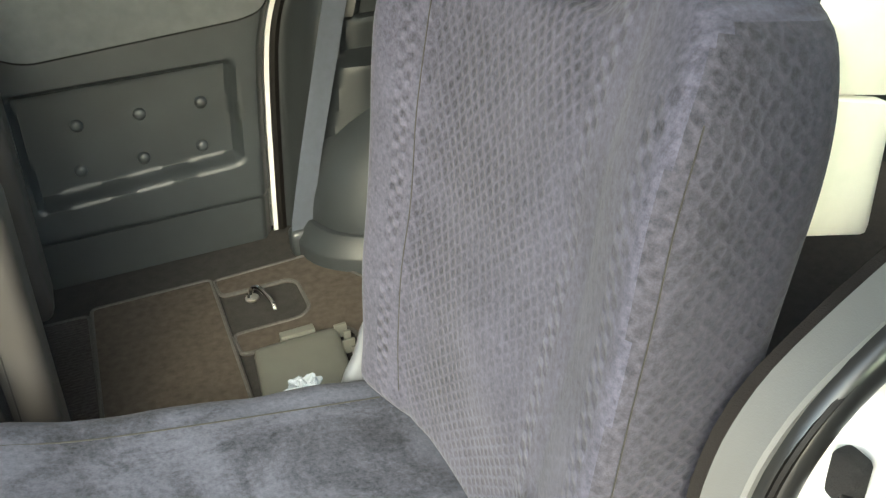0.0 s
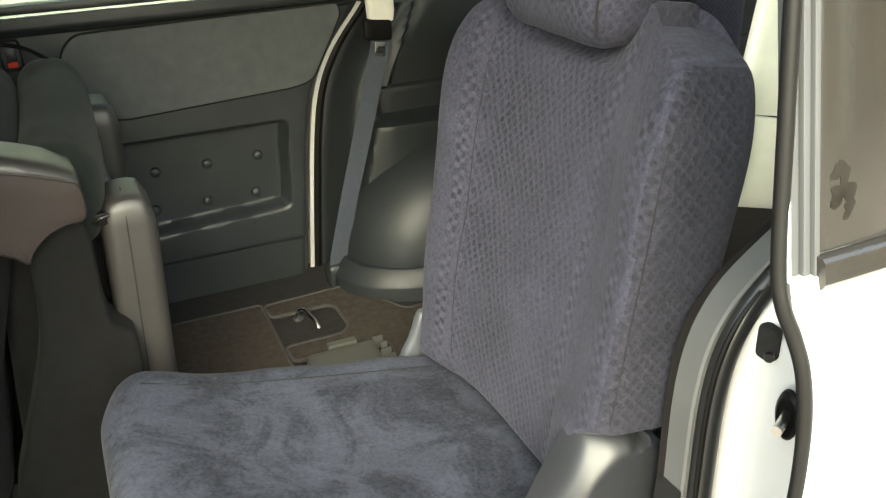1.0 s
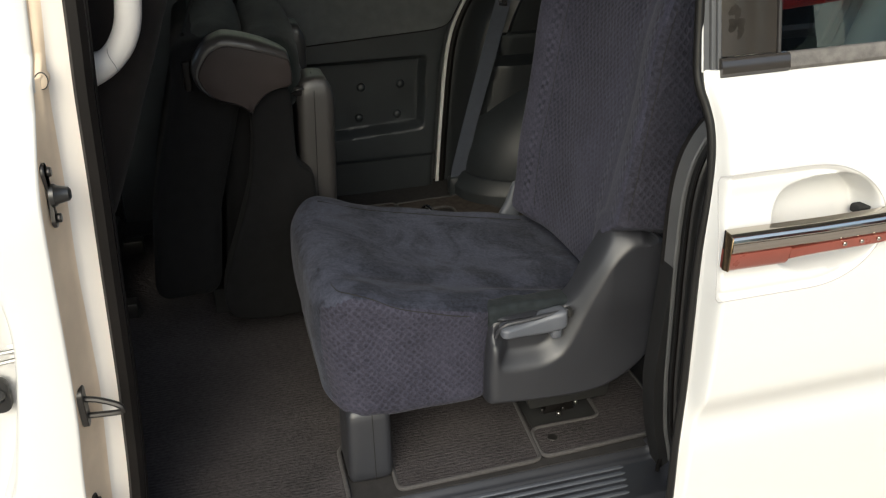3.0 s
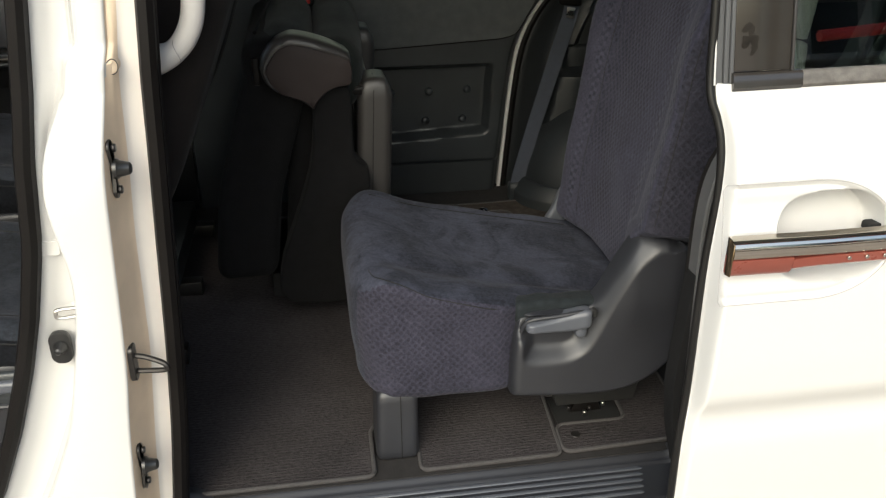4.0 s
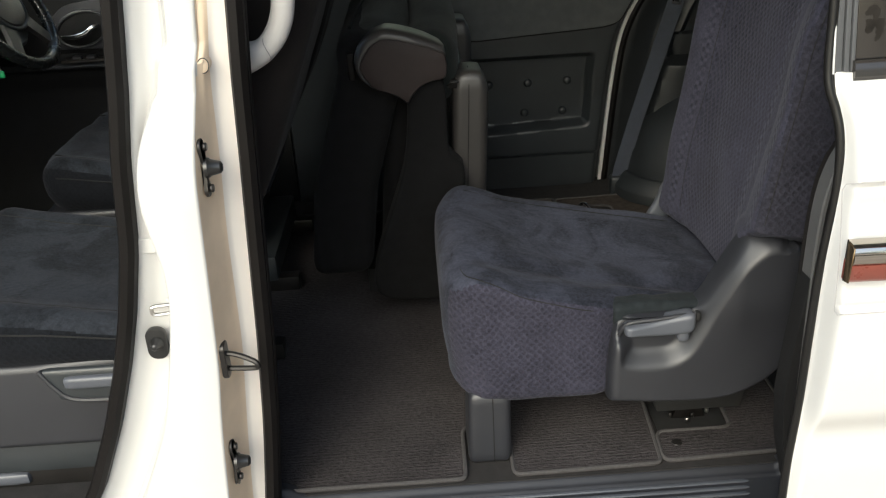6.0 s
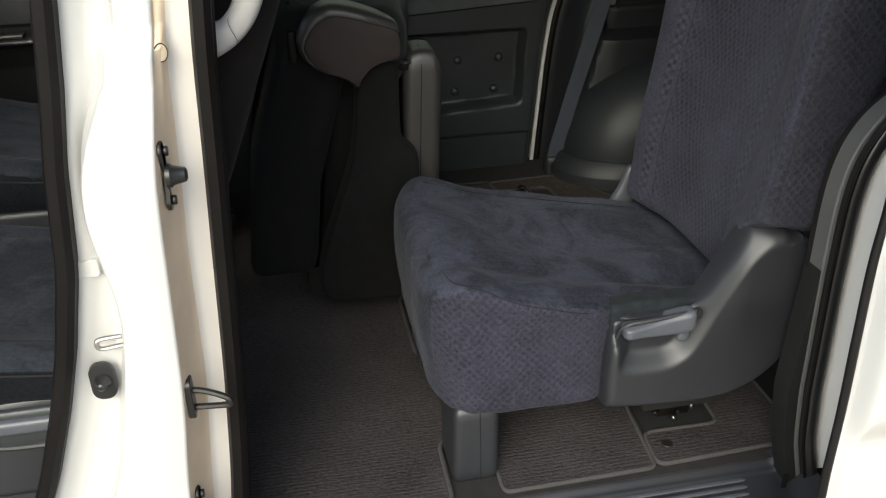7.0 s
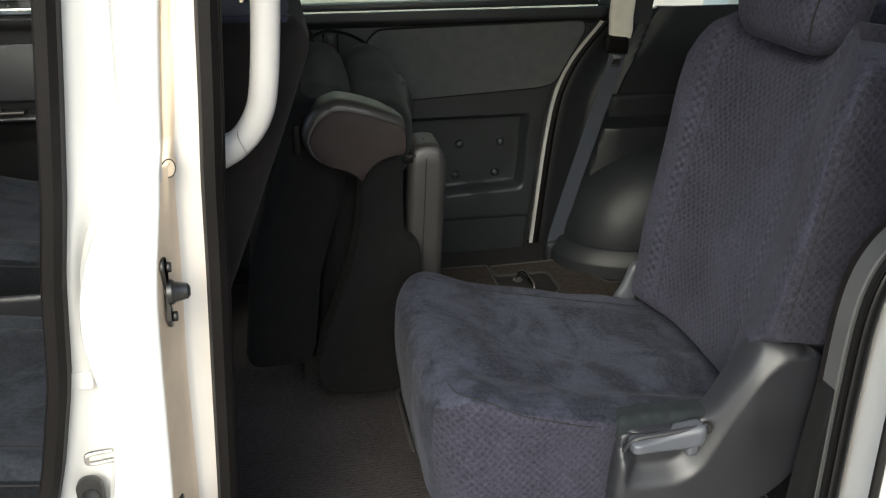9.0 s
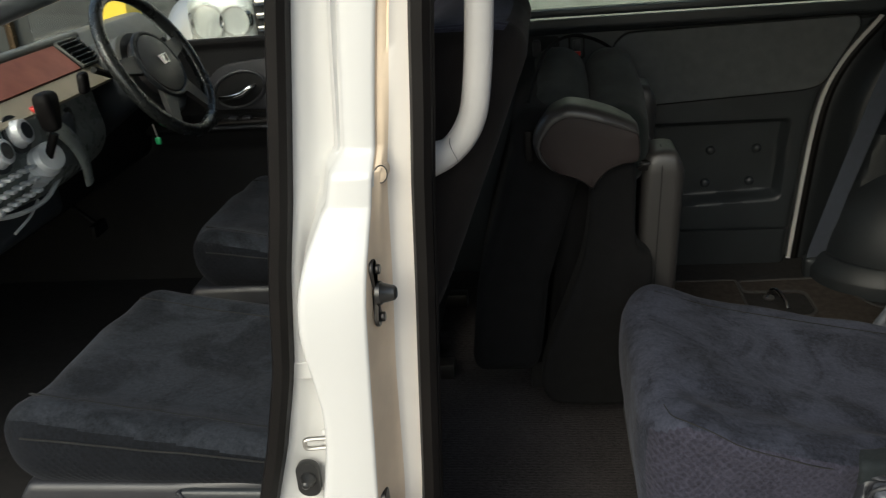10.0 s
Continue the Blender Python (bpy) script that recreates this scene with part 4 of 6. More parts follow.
part("sash_film", tilted(box((0.7865, -0.1085, 1.186), (0.8620, -0.1025, 1.64), 0.002)), M_GLOSSB, door, "glossy black window sash film")
part("sash_edge", tilted(box((0.8625, -0.1110, 1.186), (0.8665, -0.1000, 1.64), 0.001)), M_PLASTB, door)
for x, w in ((0.7862, 0.005), (0.7805, 0.006), (0.7738, 0.009)):
    part("sash_rail", tilted(box((x - w, -0.1085 + 0.5 * (0.785 - x), 1.170), (x, -0.094, 1.64), 0.0012)), M_RAIL, door, "grey window channel rail")
part("white_edge", tilted(box((0.7618, -0.106, 1.17), (0.7640, -0.1035, 1.64), 0.0006)), M_WHITE, door)
g = part("window_glass", tilted(box((0.867, -0.1060, 1.175), (1.66, -0.1020, 1.62), 0.0)), M_FILM, door, "tinted window glass")
MOULD = [(-0.004, -0.011), (0.006, -0.011), (0.009, -0.006), (0.006, 0.008), (0.003, 0.011), (-0.004, 0.011)]
part("moulding_tip", sweep([(0.783, -0.108, 1.1745), (0.80, -0.108, 1.1745), (0.876, -0.108, 1.1755)], [(u, v) for u, v in MOULD]), M_GLOSSB, door, "glossy black moulding end")
part("window_moulding", sweep([(0.8763, -0.108, 1.1755), (1.10, -0.108, 1.178), (1.66, -0.108, 1.182)], [(u * 0.92, v * 0.95) for u, v in MOULD]), M_DUSTY, door, "dusty rubber window moulding")
bar = [(0.773, -0.186, 0.980), (0.90, -0.190, 0.9805), (0.98, -0.190, 0.981), (1.06, -0.183, 0.981)]
handle = part("handle_bar", sweep(bar, [(-0.010, -0.0125), (0.008, -0.0125), (0.0105, -0.0115), (0.0125, -0.008), (0.0132, -0.003), (0.0128, 0.001), (0.0115, 0.0015), (0.0115, 0.003), (0.0120, 0.0035), (0.0100, 0.008), (0.0070, 0.0112), (0.002, 0.0125), (-0.010, 0.0125)]), M_SMOKE, door, "chrome pull handle strip")
strip = [(x, y + 0.001, z - 0.0255) for x, y, z in [(0.773, -0.186, 0.980), (0.82, -0.1875, 0.9802), (0.855, -0.189, 0.9804)]]
part("handle_strip", sweep(strip, [(-0.010, -0.013), (0.003, -0.013), (0.008, -0.007), (0.012, 0.0125), (-0.010, 0.0125)]), M_REDTRIM, door, "brown red lower handle strip")
grip_strip = [(0.8555, -0.188, 0.9550), (0.875, -0.1886, 0.9565), (0.90, -0.1890, 0.9575), (0.98, -0.189, 0.958), (1.06, -0.182, 0.958)]
part("grip_strip", sweep(grip_strip, [(-0.010, -0.008), (0.004, -0.008), (0.009, -0.004), (0.012, 0.0095), (-0.010, 0.0095)]), M_REDTRIM, door, "brown red strip under the grip")
for x in (0.93, 0.955, 0.98):
    part("rivet", disc((x, -0.2035, 0.962), "y", 0.0028, 0.004, 12, 0.0005), M_SMOKE, door)
part("handle_end", prism([(-0.199, 0.990), (-0.182, 0.993), (-0.182, 0.941), (-0.196, 0.944)], "x", 0.7708, 0.7727, 0.0008, 1), M_BRONZE, door, "dark bronze end cap")
part("key_slot", prism(rounded(0.982, 1.028, 0.974, 0.986, 0.004), "y", -0.158, -0.140, 0.0006, 1), M_DARKGAP, door)
for cx, cz, rx, rz in ((0.806, 1.226, 0.011, 0.016), (0.812, 1.212, 0.006, 0.009), (0.802, 1.238, 0.006, 0.008)):
    ring = [(a, 0.75 + 0.9 * noise.noise(Vector((math.cos(a) * 1.7 + cx * 90, math.sin(a) * 1.7, cz * 50)))) for a in span(0, 2 * math.pi, 49)[:-1]]
    part("film_smudge", tilted(prism([(cx + rx * k * math.cos(a) + 0.15 * rz * k * math.sin(a), cz + rz * k * math.sin(a)) for a, k in ring], "y", -0.1090 - 0.1 * (cx - 0.8) * 0.01, -0.1086, 0)), M_SMUDGE, door, "dark smear on the film")
part("inner_panel", sheet(span(0.83, 1.70, 8), span(0.32, 1.16, 8), lambda u, v: (u, -0.085, v), (0, -0.02, 0)), M_PLASTD, door)

# ---- far sliding door, seen from inside ----
fd = thing("closed_side_door", (0.45, 1.60, 0.37), "charcoal trimmed closed side door with cloth insert", "car door")


def fdoor(u, v):
    xr = smooth_table(OX, v) - 0.013
    x = 0.02 + (xr - 0.02) * u
    y = 1.538
    # lower step and turned-in edges
    y += 0.010 * step(0.510, 0.500, v) + 0.03 * step(0.028, 0.0, xr - x) ** 2 + 0.02 * step(0.395, 0.372, v)
    # map pocket recess
    sl = 0.018 * (x - 0.45) / 0.4
    inside = step(0.395, 0.41, x) * step(0.835 + (v - 0.81) * 0.06, 0.812 + (v - 0.81) * 0.06, x) * step(0.826, 0.808, v) * step(0.575 + sl, 0.603 + sl, v)
    y += 0.034 * inside
    # belt rail at the top
    y -= 0.020 * step(1.085, 1.10, v)
    y += 0.012 * step(0.40, 0.425, x - 0.03) * step(1.095, 1.088, v) * step(1.078, 1.085, v)
    return (x, y, v)


part("door_card", sheet(span(0, 1, 130), span(0.372, 1.125, 130), fdoor, (0, 0.02, 0)), M_PLASTD, fd, "grained charcoal door card with pocket")
ins = corner_round([(0.357, 0.985), (0.362, 1.045), (0.395, 1.078), (0.98, 1.087), (0.985, 1.06), (0.905, 0.915), (0.860, 0.903), (0.455, 0.882), (0.40, 0.905)], 0.03, 5)
part("cloth_insert", prism(ins, "y", 1.5285, 1.537, 0.004, 2), M_DOORF, fd, "grey cloth door insert")
part("insert_groove", tube([(x, 1.536, z) for x, z in ins], 0.0045, 6, closed=True), M_DARKGAP, fd)
for x, z in ((0.510, 0.735), (0.632, 0.735), (0.756, 0.736), (0.495, 0.640), (0.620, 0.640), (0.741, 0.641)):
    part("stud", loft([[Vector((x + r * math.cos(t), 1.5715 - d, z + r * math.sin(t))) for t in span(0, 2 * math.pi, 17)[:-1]] for d, r in ((0, 0.0135), (0.005, 0.0120), (0.0085, 0.0080), (0.0095, 0.002))], True, True), M_PLASTD, fd, "domed plastic stud")
part("window_glass", box((0.06, 1.600, 1.10), (1.08, 1.604, 1.60), 0.0), M_TINT, fd, "tinted window glass")
part("belt_trim", box((0.04, 1.560, 1.1255), (1.03, 1.604, 1.145), 0.006), M_PLASTD, fd)
# thin near-black plate gives the recess its shade
part("latch_surround", prism(corner_round([(0.13, 1.020), (0.20, 1.015), (0.222, 1.04), (0.222, 1.082), (0.13, 1.085)], 0.012), "y", 1.533, 1.540, 0.002), M_DARKGAP, fd, "dark latch recess")
part("latch_lever", softbox((0.150, 1.515, 1.03), (0.172, 1.535, 1.076), 0.008, 5), M_PLASTB, fd)
part("lock_frame", tube([(x, 1.534, z) for x, z in rounded(0.248, 0.286, 1.02, 1.082, 0.008, 3)], 0.0035, 6, closed=True), M_DARKGAP, fd)
part("lock_knob", box((0.257, 1.526, 1.040), (0.277, 1.539, 1.068), 0.003), M_PLAST, fd)
part("lock_mark", box((0.258, 1.5275, 1.026), (0.277, 1.539, 1.038), 0.002), M_REDSW, fd, "red lock indicator")

# ---- seat belts ----
belt = thing("seat_belt", (0.90, 1.44, 0.40), "blue grey seat belt hanging on the rear side trim", "seat belt")


def strap(path, w):
    rows = []
    for p, d in path:
        p, d = Vector(p), Vector(d).normalized()
        rows.append([p - d * w / 2 + Vector((0, 0.0012, 0)), p - d * w / 2 - Vector((0, 0.0012, 0)), p + d * w / 2 - Vector((0, 0.0012, 0)), p + d * w / 2 + Vector((0, 0.0012, 0))])
    return loft(rows, True, True)


W = 0.047
part("webbing", strap([((0.896, 1.452, 0.40), (1, 0.1, -0.05)), ((0.905, 1.447, 0.48), (1, 0.05, -0.15)), ((0.945, 1.440, 0.64), (1, 0.1, -0.22)), ((1.000, 1.432, 0.84), (1, 0.0, -0.25)), ((1.040, 1.430, 0.98), (1, 0, -0.25)), ((1.055, 1.430, 1.06), (1, 0, -0.1)), ((1.07, 1.46, 1.30), (1, 0, -0.05)), ((1.08, 1.49, 1.55), (1, 0, 0))], W), M_BELT, belt)
part("floor_anchor_cover", softbox((0.872, 1.435, 0.392), (0.925, 1.475, 0.455), 0.012, 6), M_PLASTD, belt)
part("tongue", softbox((1.003, 1.415, 1.012), (1.073, 1.435, 1.062), 0.009, 6, lambda p: Vector((p.x, p.y, p.z - 0.1 * (p.x - 1.04)))), M_RUBBER, belt, "black belt tongue grip")
part("tongue_plate", prism([(1.030, 1.010), (1.055, 1.006), (1.051, 0.975), (1.028, 0.979)], "y", 1.421, 1.424, 0.001), M_STEEL, belt, "steel tongue")
part("tongue_slot", prism([(1.0355, 1.000), (1.050, 0.998), (1.0475, 0.983), (1.0345, 0.985)], "y", 1.4195, 1.4208, 0), M_DARKGAP, belt)
part("sleeve", softbox((1.012, 1.416, 1.056), (1.080, 1.438, 1.32), 0.010, 8, lambda p: Vector((p.x + 0.002 * math.sin(p.z * 60) + 0.05 * (p.z - 1.06), p.y + 0.03 * (p.z - 1.06), p.z - 0.15 * (p.x - 1.05)))), M_SLEEVE, belt, "cream vinyl belt sleeve")
nb = thing("near_seat_belt", (1.03, 0.20, 1.05), "cream vinyl sleeve on the near seat belt behind the seat", "seat belt")
part("sleeve", softbox((0.985, 0.192, 1.055), (1.067, 0.210, 1.160), 0.006, 8, lambda p: Vector((p.x - 0.03 * (p.z - 1.12), p.y, p.z - 0.25 * (p.x - 1.03)))), M_SLEEVE, nb, "cream vinyl sleeve flap")
part("sleeve_upper", softbox((0.982, 0.194, 1.161), (1.063, 0.208, 1.50), 0.006, 8, lambda p: Vector((p.x + 0.002, p.y - 0.15 * (p.z - 1.16), p.z - 0.2 * (p.x - 1.03)))), M_SLEEVE, nb, "cream vinyl sleeve")
part("webbing", strap([((1.022, 0.15, 1.49), (1, 0, 0)), ((1.02, 0.12, 1.62), (1, 0, 0))], W), M_BELT, nb)

# ---- near seat of the second row ----
seat = thing("second_row_seat", (0.58, 0.40, 0.396), "dark navy embossed velour second row seat with open legroom", "car seat")


def faced(bm, mats_by):
    """Give each face the material slot that its main direction picks."""
    bm.normal_update()
    for f in bm.faces:
        n = f.normal
        f.material_index = mats_by(n, f.calc_center_median())
    return bm


def cush(p):
    x, y, z = p
    # crisp sewn edge along the near side
    if y < 0.219 and z > 0.727 and x < 0.66:
        g = 1.0 + 0.27 * step(0.66, 0.60, x) * math.sin(2 * math.atan2(max(0.0, z - 0.728), max(1e-6, 0.218 - y))) ** 2
        y, z = 0.218 + (y - 0.218) * g, 0.728 + (z - 0.728) * g
    k = (z - 0.53) / 0.235
    z += k * (-0.205 * (x - 0.34)) if k > 0 else 0
    # slight hollow where one sits, fuller front roll
    z -= 0.014 * k * math.exp(-((x - 0.60) / 0.13) ** 2 - ((y - 0.43) / 0.13) ** 2)
    z += 0.010 * k * math.exp(-((x - 0.37) / 0.06) ** 2)
    # padded ridge along the near edge and the valley beside it
    z += k * (0.005 * math.exp(-((y - 0.226) / 0.026) ** 2) - 0.006 * math.exp(-((y - 0.290) / 0.030) ** 2)) * step(0.33, 0.40, x)
    # rounded front corners seen from above
    e = max(0.0, abs(y - 0.4215) - 0.135) / 0.109
    x += 0.040 * e * e * step(0.46, 0.32, p[0])
    # front leans back towards the bottom, lower edge rises at the front
    x += (0.010 * (1 - k) - 0.016 * math.sin(math.pi * min(1.0, max(0.0, k))) ** 0.7) * step(0.45, 0.32, x)
    # tight lower front edge
    if k < 0.2 and p[0] < 0.36:
        x -= 0.012 * step(0.2, 0.0, k)
    z += (1 - k) * 0.006 * step(0.42, 0.33, p[0])
    # near side narrows behind, where the plastic cover stands
    if y < 0.30:
        y += 0.030 * step(0.56, 0.62, p[0]) * step(0.30, 0.20, p[1])
    # gathered folds at the near front corner
    z += 0.0022 * max(0.0, k) * math.sin(95 * (x - 0.33) + 70 * (y - 0.2)) * math.exp(-((x - 0.355) / 0.035) ** 2 - ((y - 0.225) / 0.04) ** 2)
    z += 0.0030 * noise.noise(Vector((x * 16, y * 16, z * 9)))
    y += 0.0025 * noise.noise(Vector((x * 14 + 5, y * 9, z * 14)))
    return Vector((x, y, z))


bm = softbox((0.312, 0.178, 0.525), (0.905, 0.665, 0.768), 0.040, 44, cush)
faced(bm, lambda n, c: 1 if abs(n.y) > 0.64 or (n.y < -0.35 and n.z < 0.30) else 0)
cushion = part("cushion", bm, [M_FABT, M_FABS], seat, "navy velour seat cushion")
def edge_at(x, a):
    return cush(Vector((x, 0.218 - 0.0402 * math.cos(radians(a)), 0.728 + 0.0402 * math.sin(radians(a)))))


near_seam = curve_through([edge_at(0.318, 88) + Vector((0.002, 0.018, 0.001)), edge_at(0.322, 74), edge_at(0.335, 58), edge_at(0.37, 46), edge_at(0.43, 42), edge_at(0.49, 38), edge_at(0.55, 34), edge_at(0.60, 34)], 6)
part("seam", tube(near_seam, 0.0009, 6), M_DARKGAP, cushion)
far_seam = curve_through([cush(Vector((x, 0.605, 0.7685))) + Vector((0, 0, 0.0006)) for x in (0.36, 0.46, 0.58, 0.70, 0.80)], 6)
part("seam", tube(far_seam, 0.0009, 6), M_DARKGAP, cushion)


def lean_x(z):
    return 0.812 + 0.148 * (z - 0.71)


def back(p):
    """Local box: x is depth from the front, y across, z height along the backrest."""
    d, y, z = p
    f = 1 - d / 0.095
    t = (y - 0.39) / 0.245
    # bolsters stand forward, centre hollow, waist roll
    bol = step(0.38, 0.98, abs(t)) * (1 - 0.4 * step(1.18, 1.27, z))
    d -= f * (0.033 * bol - 0.008 * math.cos(min(1.0, abs(t)) * math.pi / 2) + 0.010 * math.exp(-((z - 0.86) / 0.09) ** 2) * (1 - bol))
    # crease between bolster and insert
    d += f * 0.003 * math.exp(-((abs(t) - 0.60) / 0.045) ** 2)
    # top edge: low between the shoulders for the headrest
    h = (z - 0.70) / 0.58
    z -= 0.055 * step(0.62, 0.30, abs(t)) * step(0.85, 1.0, h)
    # narrower at the foot
    y = 0.39 + (y - 0.39) * (1.0 - 0.05 * step(0.35, 0.0, h) - 0.0)
    z -= 0.02 * step(0.8, 1.0, abs(t)) * step(0.9, 1, h)
    sh = max(0.0, h - 0.70) / 0.30
    y = 0.39 + (y - 0.39) * (1 - (0.22 + 0.24 * step(0.45, 1.0, abs(t))) * (1 - math.sqrt(max(0.0, 1 - min(1.0, sh) ** 3.0))))
    d += 0.03 * sh * sh * (1 - d / 0.095)
    # the foot tucks in behind the plastic cover
    if y < 0.30:
        y += 0.034 * step(0.846, 0.826, z) * step(0.30, 0.20, y)
    q = noise.noise(Vector((d * 12, y * 11, z * 11)))
    d += 0.003 * q
    return Vector((lean_x(z) + d, y, z - 0.15 * d))


bm = softbox((0.0, 0.143, 0.690), (0.095, 0.638, 1.285), 0.022, 54, back)
# side faces take the shaded copy of the velour
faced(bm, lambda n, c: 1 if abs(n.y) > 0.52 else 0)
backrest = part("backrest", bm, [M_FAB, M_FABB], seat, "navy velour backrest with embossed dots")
for yy, z0, z1 in ((0.1468, 0.86, 1.19), (0.548, 0.73, 1.20)):
    pts = [back(Vector((0.0005 + (0.020 if yy == 0.1468 else 0.0) * 0.5, yy, z))) + Vector((-0.0012, -0.0015 if yy < 0.2 else 0, 0)) for z in span(z0, z1, 22)]
    part("seam", tube(pts, 0.0006, 6), M_DARKGAP, backrest)


def head(p):
    x, y, z = p
    t = (z - 1.225) / 0.20
    x += 0.14 * (z - 1.225) + 0.012 * step(0.35, 0.0, t)
    y = 0.405 + (y - 0.405) * (0.90 + 0.10 * step(0.0, 0.5, t))
    return Vector((x, y, z + 0.002 * noise.noise(Vector((x * 20, y * 20, z * 20)))))


bm = softbox((0.858, 0.280, 1.222), (0.968, 0.530, 1.425), 0.040, 22, head)
faced(bm, lambda n, c: 1 if abs(n.y) > 0.6 else 0)
headrest = part("headrest", bm, [M_FAB, M_FABS], seat, "navy velour headrest pulled low")
part("seam", tube([head(Vector((0.866, 0.292, z))) + Vector((-0.002, -0.002, 0)) for z in span(1.245, 1.40, 12)], 0.0014, 6), M_DARKGAP, headrest)
for yy in (0.355, 0.455):
    part("headrest_post", tube([(0.940, yy, 1.18), (0.948, yy, 1.26)], 0.006, 10, up=(0, 1, 0)), M_CHROME, seat, "steel headrest post")

# plastic side cover with its lever
outline = [(0.581, 0.537), (0.581, 0.600), (0.586, 0.645), (0.594, 0.680), (0.606, 0.696), (0.650, 0.699), (0.715, 0.701), (0.737, 0.716), (0.765, 0.768), (0.797, 0.822), (0.815, 0.836), (0.845, 0.838), (0.880, 0.822), (0.912, 0.786), (0.925, 0.735), (0.923, 0.680), (0.905, 0.625), (0.868, 0.573), (0.820, 0.540), (0.760, 0.526), (0.660, 0.529)]
outline = [(p.x, p.z) for p in curve_through([(x, 0, z) for x, z in outline + outline[:1]], 7)][:-1]
cxz = (0.78, 0.64)
ridge = [(p.x, p.z) for p in curve_through([(0.592, 0, 0.640), (0.596, 0, 0.612), (0.615, 0, 0.602), (0.650, 0, 0.599), (0.690, 0, 0.602), (0.722, 0, 0.622), (0.748, 0, 0.672), (0.772, 0, 0.730), (0.797, 0, 0.778), (0.826, 0, 0.806), (0.845, 0, 0.812)], 5)]


def pocket(x, z):
    """How deep a point lies in the hollow on the lever's side of the ridge, from 0 to 1."""
    best, side = 9.0, 0.0
    for (x0, z0), (x1, z1) in zip(ridge, ridge[1:]):
        dx, dz = x1 - x0, z1 - z0
        t = min(1.0, max(0.0, ((x - x0) * dx + (z - z0) * dz) / (dx * dx + dz * dz)))
        d = math.hypot(x - x0 - t * dx, z - z0 - t * dz)
        if d < best:
            best, side = d, dx * (z - z0) - dz * (x - x0)
    return step(0.0, 0.034, best) if side > 0 else 0.0


def cover_row(k, y):
    return [Vector((cxz[0] + (x - cxz[0]) * k, y, cxz[1] + (z - cxz[1]) * k)) for x, z in outline]


rows = [cover_row(1.0, 0.212), cover_row(1.0, 0.192), cover_row(0.997, 0.178), cover_row(0.985, 0.167), cover_row(0.965, 0.1605), cover_row(0.94, 0.158)]
rows += [cover_row(0.92 - 0.02 * i, 0.157) for i in range(45)] + [cover_row(0.0005, 0.157)]
for row in rows[1:]:
    for p in row:
        # hollow behind the lever, and the spine that swells towards the hinge
        p.y += 0.026 * pocket(p.x, p.z) * step(0.584, 0.606, p.x) * step(0.704, 0.688, p.z - max(0.0, p.x - 0.715) * 2.0)
        p.y -= 0.010 * step(0.74, 0.80, p.x) * step(0.62, 0.74, p.z) * step(0.925, 0.86, p.x)
cover = part("side_cover", loft(rows, True, False), M_PLAST, seat, "grained charcoal plastic hinge cover", crease=50)


def lev(p):
    """Blade that widens towards its pivot, with a thumb bulge below."""
    x, y, z = p
    s = (x - 0.606) / 0.114
    z = 0.680 + 0.10 * (x - 0.606) + (z - 0.652) * (0.47 + 0.40 * step(0.0, 0.85, s)) - 0.004 * math.sin(math.pi * min(1, max(0, s)))
    y += 0.006 * math.sin(math.pi * min(1, max(0, s)))
    return Vector((x, y, z))


part("recline_lever", softbox((0.604, 0.150, 0.628), (0.722, 0.184, 0.672), 0.012, 14, lev), M_LEVER, cover, "grey recline lever")
part("lever_tail", softbox((0.695, 0.160, 0.648), (0.716, 0.186, 0.672), 0.008, 6), M_LEVER, cover)
part("lever_slot", softbox((0.722, 0.158, 0.690), (0.731, 0.172, 0.706), 0.003, 4), M_DARKGAP, cover)
part("cover_rim", tube(curve_through([(0.598, 0.174, 0.665), (0.604, 0.168, 0.684), (0.618, 0.164, 0.694), (0.66, 0.162, 0.698), (0.722, 0.163, 0.704)], 5), 0.0036, 8), M_PLAST, cover)
part("valance_tuck", softbox((0.590, 0.186, 0.670), (0.770, 0.230, 0.716), 0.012, 14, lambda p: Vector((p.x, p.y + 0.004 * noise.noise(p * 40), p.z - 0.03 * (p.x - 0.6) + 0.004 * noise.noise(p * 30)))), M_TUCK, seat, "dark teal tucked velour edge")
leg = softbox((0.334, 0.188, 0.397), (0.414, 0.300, 0.552), 0.014, 10, lambda p: Vector((p.x + 0.03 * (p.z - 0.4) * (1 if p.x < 0.37 else 0.2), p.y, p.z)))
lg = part("leg", leg, M_PLAST, seat, "charcoal plastic leg cover")
part("leg_joint", tube([(0.381, 0.1868, z) for z in span(0.402, 0.545, 4)], 0.0008, 5, up=(0, 1, 0)), M_DARKGAP, lg)
part("leg", softbox((0.334, 0.545, 0.397), (0.414, 0.640, 0.552), 0.014, 6), M_PLAST, seat)
# frame and rear feet coloured near-black, as the shade under the seat
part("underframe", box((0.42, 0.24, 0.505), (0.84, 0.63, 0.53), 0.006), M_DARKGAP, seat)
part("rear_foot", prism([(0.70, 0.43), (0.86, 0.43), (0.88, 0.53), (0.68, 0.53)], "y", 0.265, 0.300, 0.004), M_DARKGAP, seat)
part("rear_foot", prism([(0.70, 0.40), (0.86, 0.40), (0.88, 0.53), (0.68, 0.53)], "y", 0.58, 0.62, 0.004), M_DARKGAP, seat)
part("inner_hinge_cover", softbox((0.785, 0.668, 0.50), (0.835, 0.690, 0.735), 0.010, 12, lambda p: Vector((p.x + 0.30 * max(0, p.z - 0.66) - 0.02 * step(0.70, 0.62, p.z), p.y, p.z))), M_LEVER, seat, "grey plastic hinge cover")

